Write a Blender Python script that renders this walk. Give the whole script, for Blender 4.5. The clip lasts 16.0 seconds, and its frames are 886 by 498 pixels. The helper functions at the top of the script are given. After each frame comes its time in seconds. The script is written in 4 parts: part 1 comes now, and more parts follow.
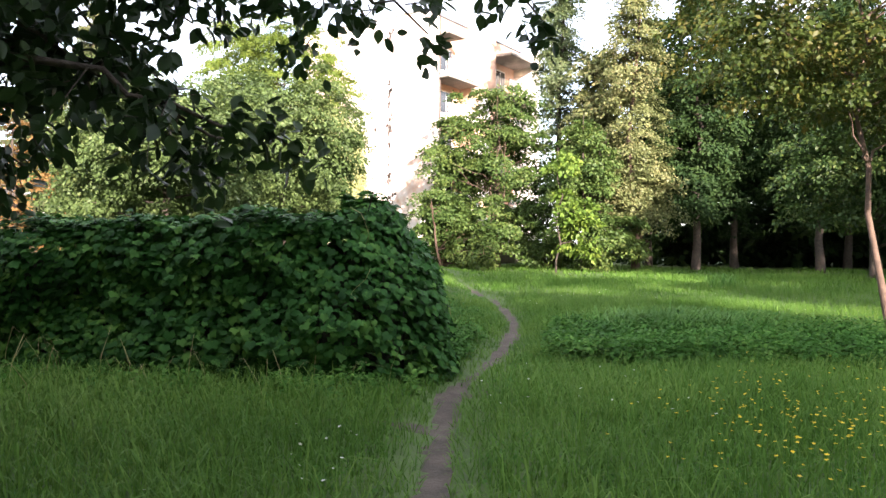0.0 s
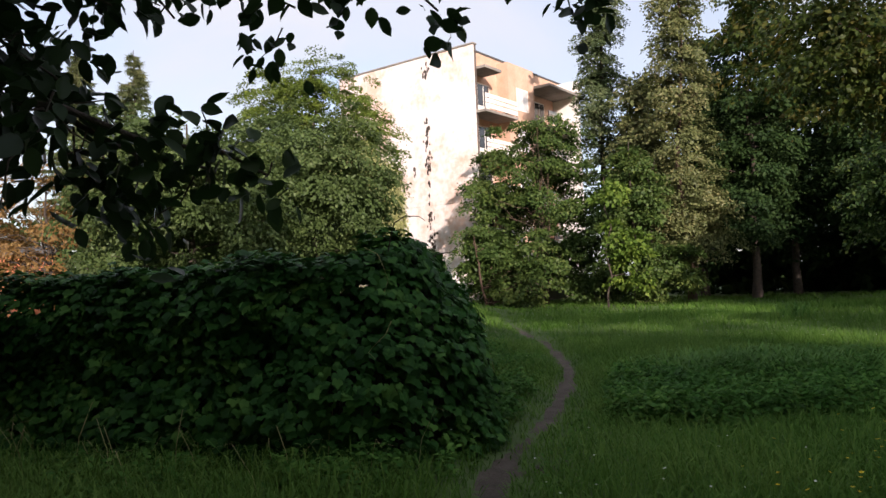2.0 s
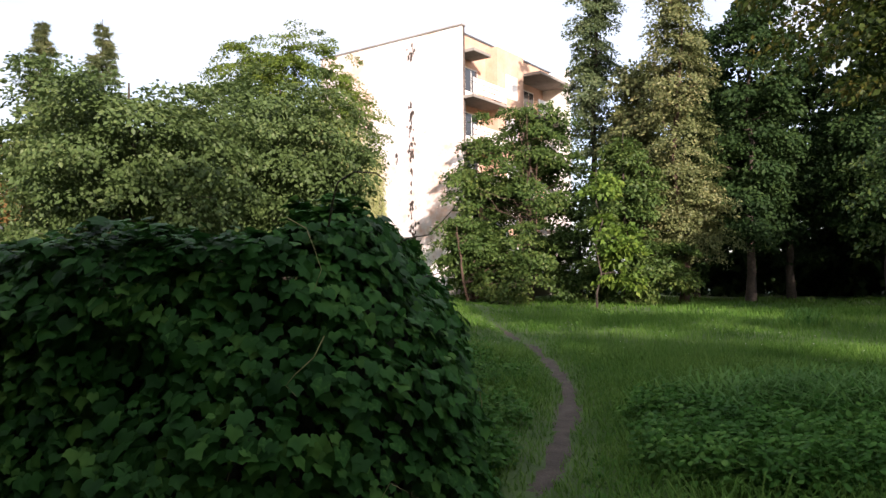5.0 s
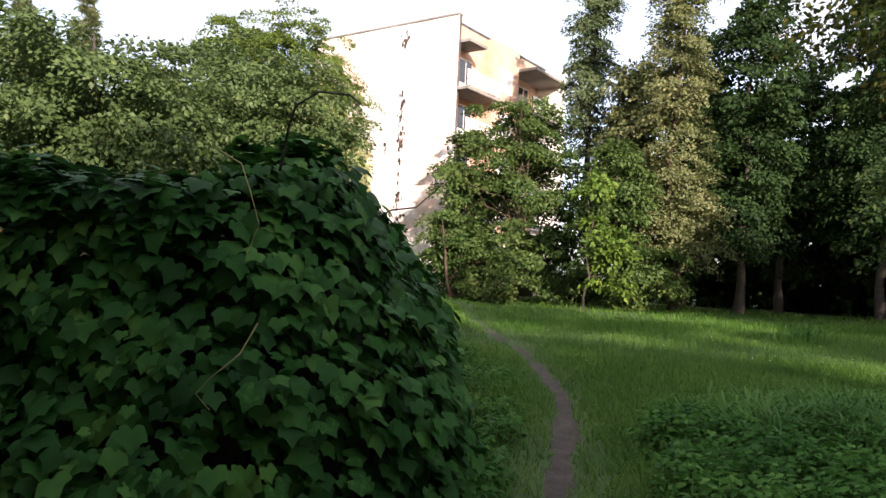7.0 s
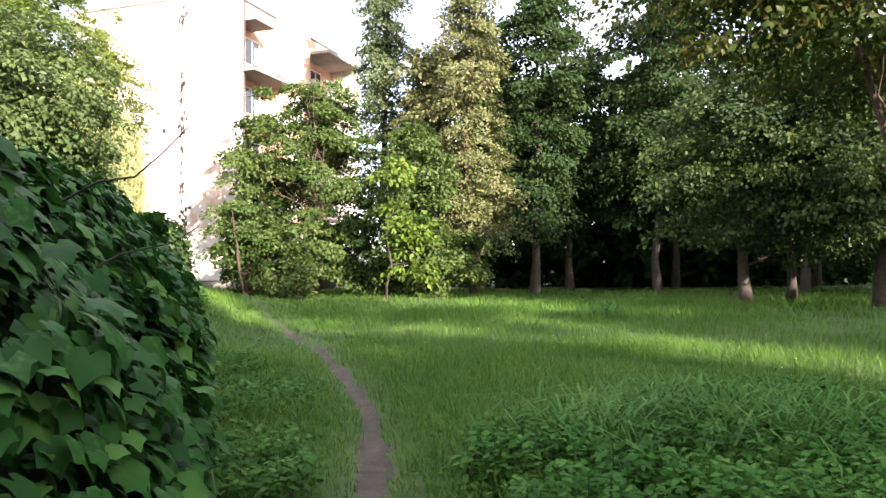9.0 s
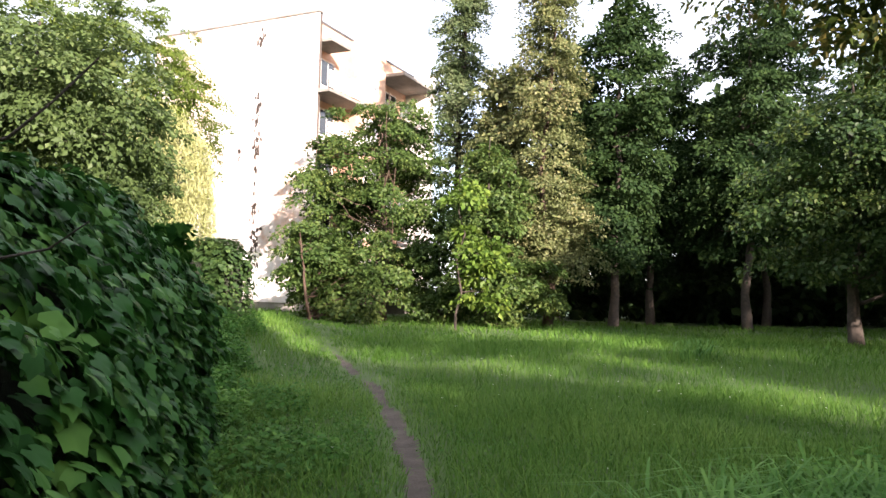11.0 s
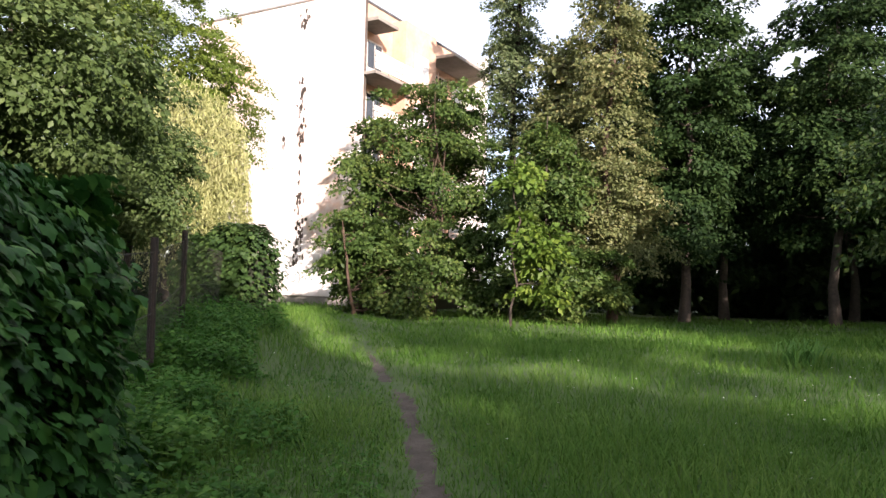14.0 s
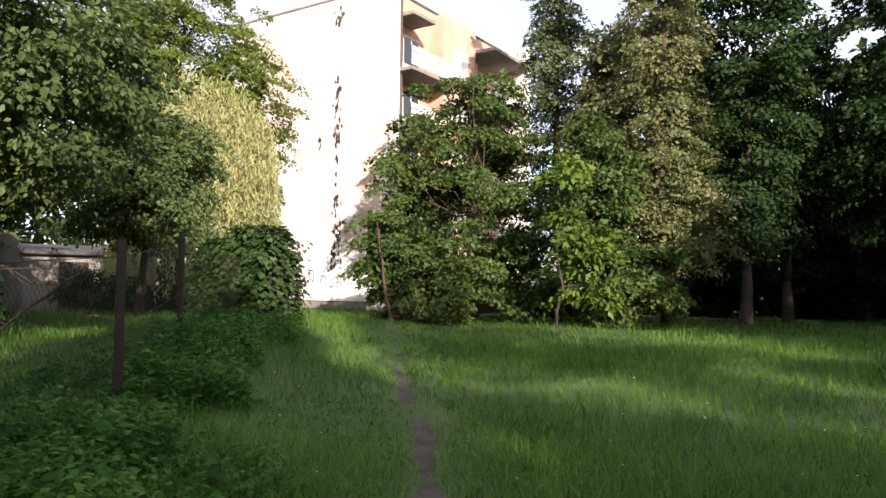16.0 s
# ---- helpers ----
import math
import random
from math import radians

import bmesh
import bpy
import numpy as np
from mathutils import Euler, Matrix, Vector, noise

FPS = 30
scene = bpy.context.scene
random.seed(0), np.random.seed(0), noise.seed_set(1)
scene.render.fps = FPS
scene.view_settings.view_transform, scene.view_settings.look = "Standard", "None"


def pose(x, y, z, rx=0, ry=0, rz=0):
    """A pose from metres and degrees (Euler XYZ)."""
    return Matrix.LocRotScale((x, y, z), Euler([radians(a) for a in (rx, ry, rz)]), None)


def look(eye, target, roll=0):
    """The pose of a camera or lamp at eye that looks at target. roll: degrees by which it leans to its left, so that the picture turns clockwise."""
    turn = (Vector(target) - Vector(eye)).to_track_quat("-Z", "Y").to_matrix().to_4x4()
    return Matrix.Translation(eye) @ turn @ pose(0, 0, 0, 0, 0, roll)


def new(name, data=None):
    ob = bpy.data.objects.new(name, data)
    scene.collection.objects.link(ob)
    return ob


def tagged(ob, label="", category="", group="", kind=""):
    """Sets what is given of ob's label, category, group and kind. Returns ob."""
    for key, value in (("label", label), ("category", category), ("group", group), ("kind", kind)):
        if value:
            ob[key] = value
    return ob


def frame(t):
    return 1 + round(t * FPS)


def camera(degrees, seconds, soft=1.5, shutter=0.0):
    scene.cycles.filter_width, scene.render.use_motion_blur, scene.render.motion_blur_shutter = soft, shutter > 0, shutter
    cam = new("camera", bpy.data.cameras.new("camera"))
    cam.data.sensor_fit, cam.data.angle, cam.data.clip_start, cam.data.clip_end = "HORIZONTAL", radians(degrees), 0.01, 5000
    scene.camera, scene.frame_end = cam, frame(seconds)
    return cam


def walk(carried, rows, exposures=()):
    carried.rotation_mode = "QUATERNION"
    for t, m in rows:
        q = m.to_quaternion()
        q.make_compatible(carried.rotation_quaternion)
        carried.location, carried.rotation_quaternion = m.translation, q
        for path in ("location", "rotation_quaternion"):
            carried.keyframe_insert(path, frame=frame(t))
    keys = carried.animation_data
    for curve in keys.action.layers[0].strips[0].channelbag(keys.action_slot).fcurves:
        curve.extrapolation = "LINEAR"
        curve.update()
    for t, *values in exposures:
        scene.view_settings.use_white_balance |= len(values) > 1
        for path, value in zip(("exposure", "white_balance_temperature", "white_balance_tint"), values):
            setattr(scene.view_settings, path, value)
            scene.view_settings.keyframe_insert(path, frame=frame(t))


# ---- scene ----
cam = camera(62.1, 16.0)
PATH = [
    (0, (-0.042, 1.467, 1.477), (-0.241, 3.457, 1.46), 0.3),
    (0.5, (-0.035, 1.804, 1.51), (-0.12, 3.801, 1.475), 0.1),
    (1, (-0.067, 2.149, 1.521), (-0.14, 4.145, 1.621), 1.1),
    (1.5, (-0.073, 2.474, 1.499), (-0.305, 4.458, 1.593), -2.2),
    (2, (-0.076, 2.768, 1.513), (-0.398, 4.74, 1.603), -2.3),
    (2.5, (-0.137, 3.079, 1.513), (-0.438, 5.056, 1.581), -0.4),
    (3, (-0.191, 3.46, 1.512), (-0.484, 5.437, 1.571), -1.1),
    (3.5, (-0.208, 3.837, 1.54), (-0.532, 5.809, 1.61), -1.5),
    (4, (-0.249, 4.188, 1.546), (-0.551, 6.164, 1.618), 0.2),
    (4.5, (-0.308, 4.575, 1.552), (-0.577, 6.555, 1.633), 0.4),
    (4.7, (-0.329, 4.725, 1.543), (-0.606, 6.704, 1.614), -0.4),
    (6.8, (-0.534, 5.978, 1.421), (-0.802, 7.959, 1.487), -0.8),
    (7, (-0.562, 6.098, 1.423), (-0.79, 8.084, 1.484), 2.7),
    (7.5, (-0.612, 6.42, 1.463), (-0.55, 8.419, 1.507), 0.6),
    (8, (-0.558, 6.802, 1.443), (-0.571, 8.8, 1.53), -1.2),
    (8.5, (-0.483, 7.172, 1.435), (-0.279, 9.161, 1.491), -1.2),
    (9, (-0.461, 7.592, 1.442), (-0.155, 9.568, 1.487), -0.3),
    (9.5, (-0.386, 7.965, 1.443), (-0.273, 9.958, 1.565), -0.7),
    (9.7, (-0.351, 8.101, 1.445), (-0.255, 10.092, 1.607), -0.7),
    (11.8, (-0.194, 9.73, 1.47), (-0.113, 11.726, 1.566), 3.4),
    (12, (-0.173, 9.893, 1.466), (-0.114, 11.888, 1.588), 3.9),
    (12.5, (-0.104, 10.321, 1.438), (-0.207, 12.316, 1.536), 2.8),
    (13, (-0.05, 10.706, 1.434), (-0.146, 12.702, 1.526), 2.7),
    (13.5, (0.006, 11.12, 1.438), (-0.03, 13.116, 1.556), 2.7),
    (14, (-0.012, 11.523, 1.393), (-0.055, 13.521, 1.492), 1.3),
    (14.5, (0.049, 11.945, 1.411), (-0.036, 13.941, 1.516), 1.3),
    (15, (0.149, 12.346, 1.42), (0.067, 14.342, 1.521), 1.5),
    (15.5, (0.151, 12.723, 1.399), (0.052, 14.718, 1.497), 0.1),
    (16, (0.196, 13.106, 1.431), (0.025, 15.096, 1.535), 0.5),
]
LIGHTEN = [(t, e, 6500, 20) for t, e in ((0, 2.5), (0.6, 2.2), (1.0, 1.7), (1.5, 1.05), (2.5, 0.6), (3.5, 0.95), (4.2, 1.15), (4.7, 1.15), (7.0, 1.3), (7.5, 1.4), (8.0, 1.6), (8.5, 1.5), (9.0, 2.25), (9.7, 2.5), (11.8, 1.6), (13.5, 1.5), (16, 1.12))]
walk(cam, [(t, look(eye, target, roll)) for t, eye, target, roll in PATH], LIGHTEN)

# ---- light ----
SUN = Vector((0.40, -0.86, 0.33)).normalized()
world = bpy.data.worlds.new("sky")
scene.world = world
world.use_nodes = True
wn = world.node_tree.nodes
sky = wn.new("ShaderNodeTexSky")
sky.sky_type, sky.sun_disc = "NISHITA", False
sky.sun_elevation = math.asin(SUN.z)
sky.sun_rotation = math.atan2(SUN.x, SUN.y)
sky.air_density, sky.dust_density, sky.ozone_density = 1.0, 2.0, 1.0
wn["Background"].inputs["Strength"].default_value = 0.15
# thin bright cloud over the blue
wl = world.node_tree.links
coord, veil, veil_ramp, veil_mix = wn.new("ShaderNodeTexCoord"), wn.new("ShaderNodeTexNoise"), wn.new("ShaderNodeValToRGB"), wn.new("ShaderNodeMixRGB")
veil.inputs["Scale"].default_value, veil.inputs["Detail"].default_value, veil.inputs["Distortion"].default_value = 2.2, 6.0, 0.6
veil_ramp.color_ramp.elements[0].position, veil_ramp.color_ramp.elements[0].color = 0.38, (0.35, 0.35, 0.35, 1)
veil_ramp.color_ramp.elements[1].position, veil_ramp.color_ramp.elements[1].color = 0.62, (0.95, 0.95, 0.95, 1)
veil_mix.inputs["Color2"].default_value = (3.5, 3.72, 3.9, 1)
wl.new(coord.outputs["Generated"], veil.inputs["Vector"])
wl.new(veil.outputs["Fac"], veil_ramp.inputs["Fac"])
wl.new(veil_ramp.outputs[0], veil_mix.inputs["Fac"])
wl.new(sky.outputs[0], veil_mix.inputs["Color1"])
wl.new(veil_mix.outputs[0], wn["Background"].inputs["Color"])
lamp = bpy.data.lights.new("sun", "SUN")
lamp.energy, lamp.angle, lamp.color = 5.0, radians(0.6), (1.0, 0.89, 0.78)
sun = new("sun", lamp)
sun.rotation_euler = SUN.to_track_quat("Z", "Y").to_euler()

# ---- materials ----


def material(name, rough=0.8):
    m = bpy.data.materials.new(name)
    m.use_nodes = True
    b = m.node_tree.nodes["Principled BSDF"]
    b.inputs["Roughness"].default_value = rough
    return m, m.node_tree, b


def ramp_node(nt, stops):
    r = nt.nodes.new("ShaderNodeValToRGB")
    while len(r.color_ramp.elements) < len(stops):
        r.color_ramp.elements.new(0.5)
    for e, (p, c) in zip(r.color_ramp.elements, stops):
        e.position, e.color = p, (*c, 1)
    return r


def noise_node(nt, scale, detail=4.0, rough=0.6, coord="Object"):
    tc = nt.nodes.new("ShaderNodeTexCoord")
    n = nt.nodes.new("ShaderNodeTexNoise")
    n.inputs["Scale"].default_value, n.inputs["Detail"].default_value, n.inputs["Roughness"].default_value = scale, detail, rough
    nt.links.new(tc.outputs[coord], n.inputs["Vector"])
    return n


def leafy(name, dark, mid, light, gloss=0.5, through_light=0.35, patch=0.6, sheen=0.2):
    """Leaf surface: colour differs leaf by leaf and in broad patches, some light passes through."""
    m, nt, b = material(name, gloss)
    g = nt.nodes.new("ShaderNodeNewGeometry")
    r = ramp_node(nt, [(0.0, dark), (0.55, mid), (1.0, light)])
    n = noise_node(nt, patch, 3)
    mix = nt.nodes.new("ShaderNodeMath")
    mix.operation, mix.use_clamp = "MULTIPLY_ADD", True
    nt.links.new(g.outputs["Random Per Island"], mix.inputs[0])
    mix.inputs[1].default_value = 0.55
    sub = nt.nodes.new("ShaderNodeMath")
    sub.operation = "MULTIPLY_ADD"
    nt.links.new(n.outputs["Fac"], sub.inputs[0])
    sub.inputs[1].default_value, sub.inputs[2].default_value = 1.4, -0.5
    nt.links.new(sub.outputs[0], mix.inputs[2])
    nt.links.new(mix.outputs[0], r.inputs["Fac"])
    nt.links.new(r.outputs[0], b.inputs["Base Color"])
    b.inputs["Specular IOR Level"].default_value = sheen
    t = nt.nodes.new("ShaderNodeBsdfTranslucent")
    nt.links.new(r.outputs[0], t.inputs["Color"])
    mx = nt.nodes.new("ShaderNodeMixShader")
    mx.inputs[0].default_value = through_light
    nt.links.new(b.outputs[0], mx.inputs[1])
    nt.links.new(t.outputs[0], mx.inputs[2])
    nt.links.new(mx.outputs[0], nt.nodes["Material Output"].inputs["Surface"])
    return m


def mottled(name, c1, c2, scale, rough=0.85, bump=0.3, c3=None, fine=6.0, lo=0.5, hi=1.0):
    """A rough surface with broad patches, fine grain and relief."""
    m, nt, b = material(name, rough)
    n1, n2 = noise_node(nt, scale, 5), noise_node(nt, scale * fine, 6)
    add = nt.nodes.new("ShaderNodeMath")
    add.operation = "MULTIPLY_ADD"
    nt.links.new(n2.outputs["Fac"], add.inputs[0])
    add.inputs[1].default_value = 0.5
    nt.links.new(n1.outputs["Fac"], add.inputs[2])
    stops = [(lo, c1), (hi, c2)] if c3 is None else [(lo, c1), ((lo + hi) / 2, c2), (hi, c3)]
    r = ramp_node(nt, stops)
    nt.links.new(add.outputs[0], r.inputs["Fac"])
    nt.links.new(r.outputs[0], b.inputs["Base Color"])
    bp = nt.nodes.new("ShaderNodeBump")
    bp.inputs["Strength"].default_value, bp.inputs["Distance"].default_value = bump, 0.02
    nt.links.new(n2.outputs["Fac"], bp.inputs["Height"])
    nt.links.new(bp.outputs[0], b.inputs["Normal"])
    return m


M_VINE = leafy("vine_leaf", (0.010, 0.042, 0.009), (0.028, 0.098, 0.018), (0.105, 0.225, 0.042), 0.55, 0.25, 2.5, 0.1)
M_BUSH = leafy("bush_leaf", (0.016, 0.036, 0.010), (0.036, 0.072, 0.018), (0.085, 0.135, 0.035), 0.5, 0.25, 1.6, 0.2)
M_GRASS = leafy("grass_blade", (0.048, 0.115, 0.018), (0.095, 0.195, 0.032), (0.19, 0.29, 0.065), 0.6, 0.42, 0.35, 0.08)
M_WEED = leafy("weed_leaf", (0.03, 0.095, 0.018), (0.066, 0.175, 0.03), (0.16, 0.30, 0.06), 0.6, 0.35, 0.8, 0.1)
M_TUFT = leafy("coarse_grass_blade", (0.045, 0.13, 0.025), (0.10, 0.22, 0.045), (0.20, 0.34, 0.085), 0.55, 0.35, 0.8, 0.12)
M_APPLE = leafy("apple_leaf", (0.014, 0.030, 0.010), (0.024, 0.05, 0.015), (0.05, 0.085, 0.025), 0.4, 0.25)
M_SHRUB = leafy("shrub_leaf", (0.045, 0.075, 0.022), (0.085, 0.13, 0.04), (0.16, 0.20, 0.07), 0.5, 0.35, 0.5)
M_LINDEN = leafy("linden_leaf", (0.06, 0.10, 0.015), (0.11, 0.16, 0.025), (0.19, 0.22, 0.045), 0.5, 0.35, 0.5)
M_MAPLE = leafy("maple_leaf", (0.03, 0.062, 0.016), (0.066, 0.112, 0.026), (0.15, 0.19, 0.048), 0.5, 0.35, 0.5)
M_LIME = leafy("young_maple_leaf", (0.055, 0.11, 0.018), (0.11, 0.18, 0.028), (0.24, 0.30, 0.055), 0.5, 0.4, 0.5)
M_POPLAR = leafy("poplar_leaf", (0.07, 0.09, 0.032), (0.14, 0.16, 0.06), (0.27, 0.24, 0.11), 0.45, 0.3, 0.5)
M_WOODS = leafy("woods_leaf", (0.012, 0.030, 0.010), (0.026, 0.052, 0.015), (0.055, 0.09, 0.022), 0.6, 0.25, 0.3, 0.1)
M_RUST = leafy("rusty_leaf", (0.026, 0.048, 0.009), (0.056, 0.080, 0.015), (0.15, 0.11, 0.024), 0.5, 0.4, 0.7)
M_POPGREEN = leafy("green_poplar_leaf", (0.045, 0.075, 0.03), (0.095, 0.13, 0.055), (0.19, 0.21, 0.10), 0.45, 0.3, 0.5)
M_EDGE = leafy("wood_edge_maple_leaf", (0.014, 0.036, 0.010), (0.034, 0.066, 0.016), (0.10, 0.125, 0.028), 0.5, 0.35, 0.45)
M_WILLOW = leafy("willow_leaf", (0.32, 0.34, 0.13), (0.44, 0.45, 0.20), (0.56, 0.54, 0.30), 0.5, 0.4, 0.5)
M_SPRUCE = leafy("spruce_needle", (0.05, 0.075, 0.03), (0.09, 0.11, 0.045), (0.16, 0.16, 0.07), 0.6, 0.15, 0.5)
M_ORANGE = leafy("copper_leaf", (0.11, 0.07, 0.025), (0.21, 0.12, 0.04), (0.32, 0.21, 0.075), 0.5, 0.35, 0.7)
M_YELLOW = leafy("buttercup_petal", (0.6, 0.42, 0.02), (0.75, 0.55, 0.03), (0.8, 0.65, 0.06), 0.4, 0.3)
M_WHITE = leafy("white_petal", (0.6, 0.62, 0.55), (0.75, 0.75, 0.7), (0.85, 0.85, 0.8), 0.5, 0.3)
M_STRAW = leafy("dry_stem", (0.22, 0.20, 0.08), (0.30, 0.27, 0.12), (0.40, 0.36, 0.18), 0.7, 0.2)
M_BARK = mottled("bark", (0.022, 0.017, 0.012), (0.08, 0.06, 0.045), 7.0, 0.9, 0.8)
M_BARK_RED = mottled("reddish_bark", (0.04, 0.026, 0.018), (0.12, 0.075, 0.05), 6.0, 0.9, 0.7)
# hedge core: shade behind the leaves put into a near-black colour
M_CORE = mottled("leaf_gap_shade", (0.008, 0.012, 0.006), (0.03, 0.035, 0.015), 9.0, 0.95, 0.8)
M_SOIL = mottled("ground", (0.04, 0.075, 0.016), (0.075, 0.12, 0.03), 1.6, 0.95, 0.8)
M_DIRT = mottled("trodden_dirt", (0.032, 0.024, 0.017), (0.066, 0.05, 0.037), 4.0, 0.95, 0.7, (0.11, 0.088, 0.068), 9.0)
M_PLASTER = mottled("worn_plaster", (0.62, 0.43, 0.34), (0.71, 0.63, 0.60), 0.28, 0.9, 0.25, (0.78, 0.74, 0.73), 9.0, 0.58, 0.90)
M_BRICK = mottled("orange_brick", (0.46, 0.28, 0.19), (0.58, 0.40, 0.30), 1.0, 0.9, 0.3)
M_SLAB = mottled("grey_concrete", (0.17, 0.155, 0.135), (0.30, 0.275, 0.245), 0.8, 0.9, 0.3)
M_WHITEWALL = mottled("white_paint", (0.66, 0.62, 0.56), (0.80, 0.78, 0.74), 0.7, 0.7, 0.1)
M_DARKGAP = mottled("exposed_joint", (0.05, 0.04, 0.035), (0.14, 0.11, 0.09), 3.0, 0.95, 0.6)
M_RUSTY = mottled("rusted_steel", (0.018, 0.014, 0.012), (0.05, 0.034, 0.025), 12.0, 0.8, 0.3)
M_WIRE = mottled("fence_wire", (0.025, 0.02, 0.018), (0.06, 0.05, 0.045), 30.0, 0.6, 0.1)
M_REDWALL = mottled("red_brick_wall", (0.40, 0.12, 0.06), (0.52, 0.20, 0.10), 1.5, 0.9, 0.4)
M_PAINT = mottled("graffiti_paint", (0.05, 0.10, 0.10), (0.12, 0.2, 0.19), 2.0, 0.6, 0.05)
M_TAR = mottled("roof_felt", (0.03, 0.03, 0.03), (0.09, 0.085, 0.08), 2.0, 0.9, 0.2)
M_CURTAIN = mottled("curtained_pane", (0.42, 0.42, 0.42), (0.62, 0.61, 0.58), 1.2, 0.25, 0.02)
M_GLASS, _nt, _b = material("window_glass", 0.08)
_b.inputs["Base Color"].default_value = (0.03, 0.035, 0.04, 1)
_b.inputs["Specular IOR Level"].default_value = 0.8

# ---- mesh helpers ----


def mesh_np(name, V, F):
    """A mesh of triangles from arrays."""
    V, F = np.asarray(V, np.float32).reshape(-1, 3), np.asarray(F, np.int32).reshape(-1, 3)
    me = bpy.data.meshes.new(name)
    me.vertices.add(len(V))
    me.vertices.foreach_set("co", V.ravel())
    me.loops.add(F.size)
    me.loops.foreach_set("vertex_index", F.ravel())
    me.polygons.add(len(F))
    me.polygons.foreach_set("loop_start", np.arange(0, F.size, 3, dtype=np.int32))
    me.update(calc_edges=True)
    return me


def put_np(name, V, F, mat, parent=None, label=""):
    ob = new(name, mesh_np(name, V, F))
    ob.data.materials.append(mat)
    if parent:
        ob.parent = parent
    return tagged(ob, label)


def part(name, bm, mat, parent=None, label=""):
    me = bpy.data.meshes.new(name)
    bm.to_mesh(me)
    bm.free()
    me.materials.append(mat)
    ob = new(name, me)
    if parent:
        ob.parent = parent
    return tagged(ob, label)


def thing(name, m, label, category, group="", kind=""):
    ob = new(name)
    ob.matrix_world = m
    return tagged(ob, label, category, group, kind)


def box(bm, x0, y0, z0, x1, y1, z1, bevel=0.0):
    made = bmesh.ops.create_cube(bm, size=1, matrix=Matrix.LocRotScale(((x0 + x1) / 2, (y0 + y1) / 2, (z0 + z1) / 2), None, (x1 - x0, y1 - y0, z1 - z0)))
    if bevel:
        edges = list({e for v in made["verts"] for e in v.link_edges})
        bmesh.ops.bevel(bm, geom=edges, offset=bevel, segments=1, affect="EDGES")
    return bm


def boxed(*a, bevel=0.0):
    return box(bmesh.new(), *a, bevel=bevel)


_x, _w = np.array([0.12, 0.32, 0.55, 0.78]), np.array([0.16, 0.29, 0.31, 0.20])
OVAL = (np.vstack([[(0, 0, 0)], np.stack([_x, _w, 0.06 - 0.1 * _x**2], 1), np.stack([_x, -_w, 0.06 - 0.1 * _x**2], 1), np.stack([_x, 0 * _x, -0.03 - 0.05 * _x], 1), [(1, 0, -0.12)]]),
        np.array([(0, 9, 1), (0, 5, 9), (4, 12, 13), (12, 8, 13)] + [t for i in range(3) for t in ((1 + i, 9 + i, 10 + i), (1 + i, 10 + i, 2 + i), (9 + i, 5 + i, 6 + i), (9 + i, 6 + i, 10 + i))]))
LEAF6 = (np.array([(0, 0, 0), (0.35, 0.29, 0.07), (0.35, -0.29, 0.07), (0.72, 0.22, 0.0), (0.72, -0.22, 0.0), (1, 0, -0.1)]), np.array([(0, 2, 1), (1, 2, 4), (1, 4, 3), (3, 4, 5)]))
LEAF4 = (np.array([(0, 0, 0), (0.45, 0.32, 0.08), (0.45, -0.32, 0.08), (1, 0, -0.05)]), np.array([(0, 3, 1), (0, 2, 3)]))
_a = np.radians([180, 152, 122, 98, 76, 58, 38, 22, 0, -22, -38, -58, -76, -98, -122, -152])
_r = np.array([0.10, 0.46, 0.60, 0.56, 0.64, 0.80, 0.66, 0.72, 1.0, 0.72, 0.66, 0.80, 0.64, 0.56, 0.60, 0.46])
LOBED = (np.vstack([[(0, 0, 0.0)], np.stack([_r * np.cos(_a), _r * np.sin(_a), 0.16 * _r * np.abs(np.sin(_a)) - 0.30 * _r**2], 1)]) * 0.9 + (0.2, 0, 0),
         np.array([(0, 1 + (i + 1) % 16, 1 + i) for i in range(16)]))
BLADE = (np.array([(-0.5, 0, 0), (0.5, 0, 0), (-0.42, 0.1, 0.5), (0.42, 0.1, 0.5), (0, 0.38, 1.0)]), np.array([(0, 1, 3), (0, 3, 2), (2, 3, 4)]))
ARCH = (np.array([(-0.5, 0, 0), (0.5, 0, 0), (-0.5, 0.12, 0.45), (0.5, 0.12, 0.45), (-0.4, 0.42, 0.8), (0.4, 0.42, 0.8), (0, 0.9, 0.72)]), np.array([(0, 1, 3), (0, 3, 2), (2, 3, 5), (2, 5, 4), (4, 5, 6)]))
NEEDLE = (np.array([(0, -0.09, 0), (0, 0.09, 0), (1, 0, -0.1)]), np.array([(0, 1, 2)]))


def unit(a):
    return a / np.maximum(np.linalg.norm(a, axis=-1, keepdims=True), 1e-9)


def frames(N, T):
    """Axes from normals N and wished leaf directions T: columns are direction, side, normal."""
    N = unit(N)
    T = unit(T - (T * N).sum(1, keepdims=True) * N)
    return np.stack([T, np.cross(N, T), N], 2)


def strew(form, P, R, S):
    """Copies of one small form, at places P, turned by R, sized by S (n or n x 3)."""
    tv, tf = form
    S = np.asarray(S, float)
    S = S[:, None, None] if S.ndim == 1 else S[:, None, :]
    V = np.einsum("nij,nkj->nki", R, tv[None] * S) + P[:, None]
    F = tf[None] + (np.arange(len(P)) * len(tv))[:, None, None]
    return V.reshape(-1, 3), F.reshape(-1, 3)


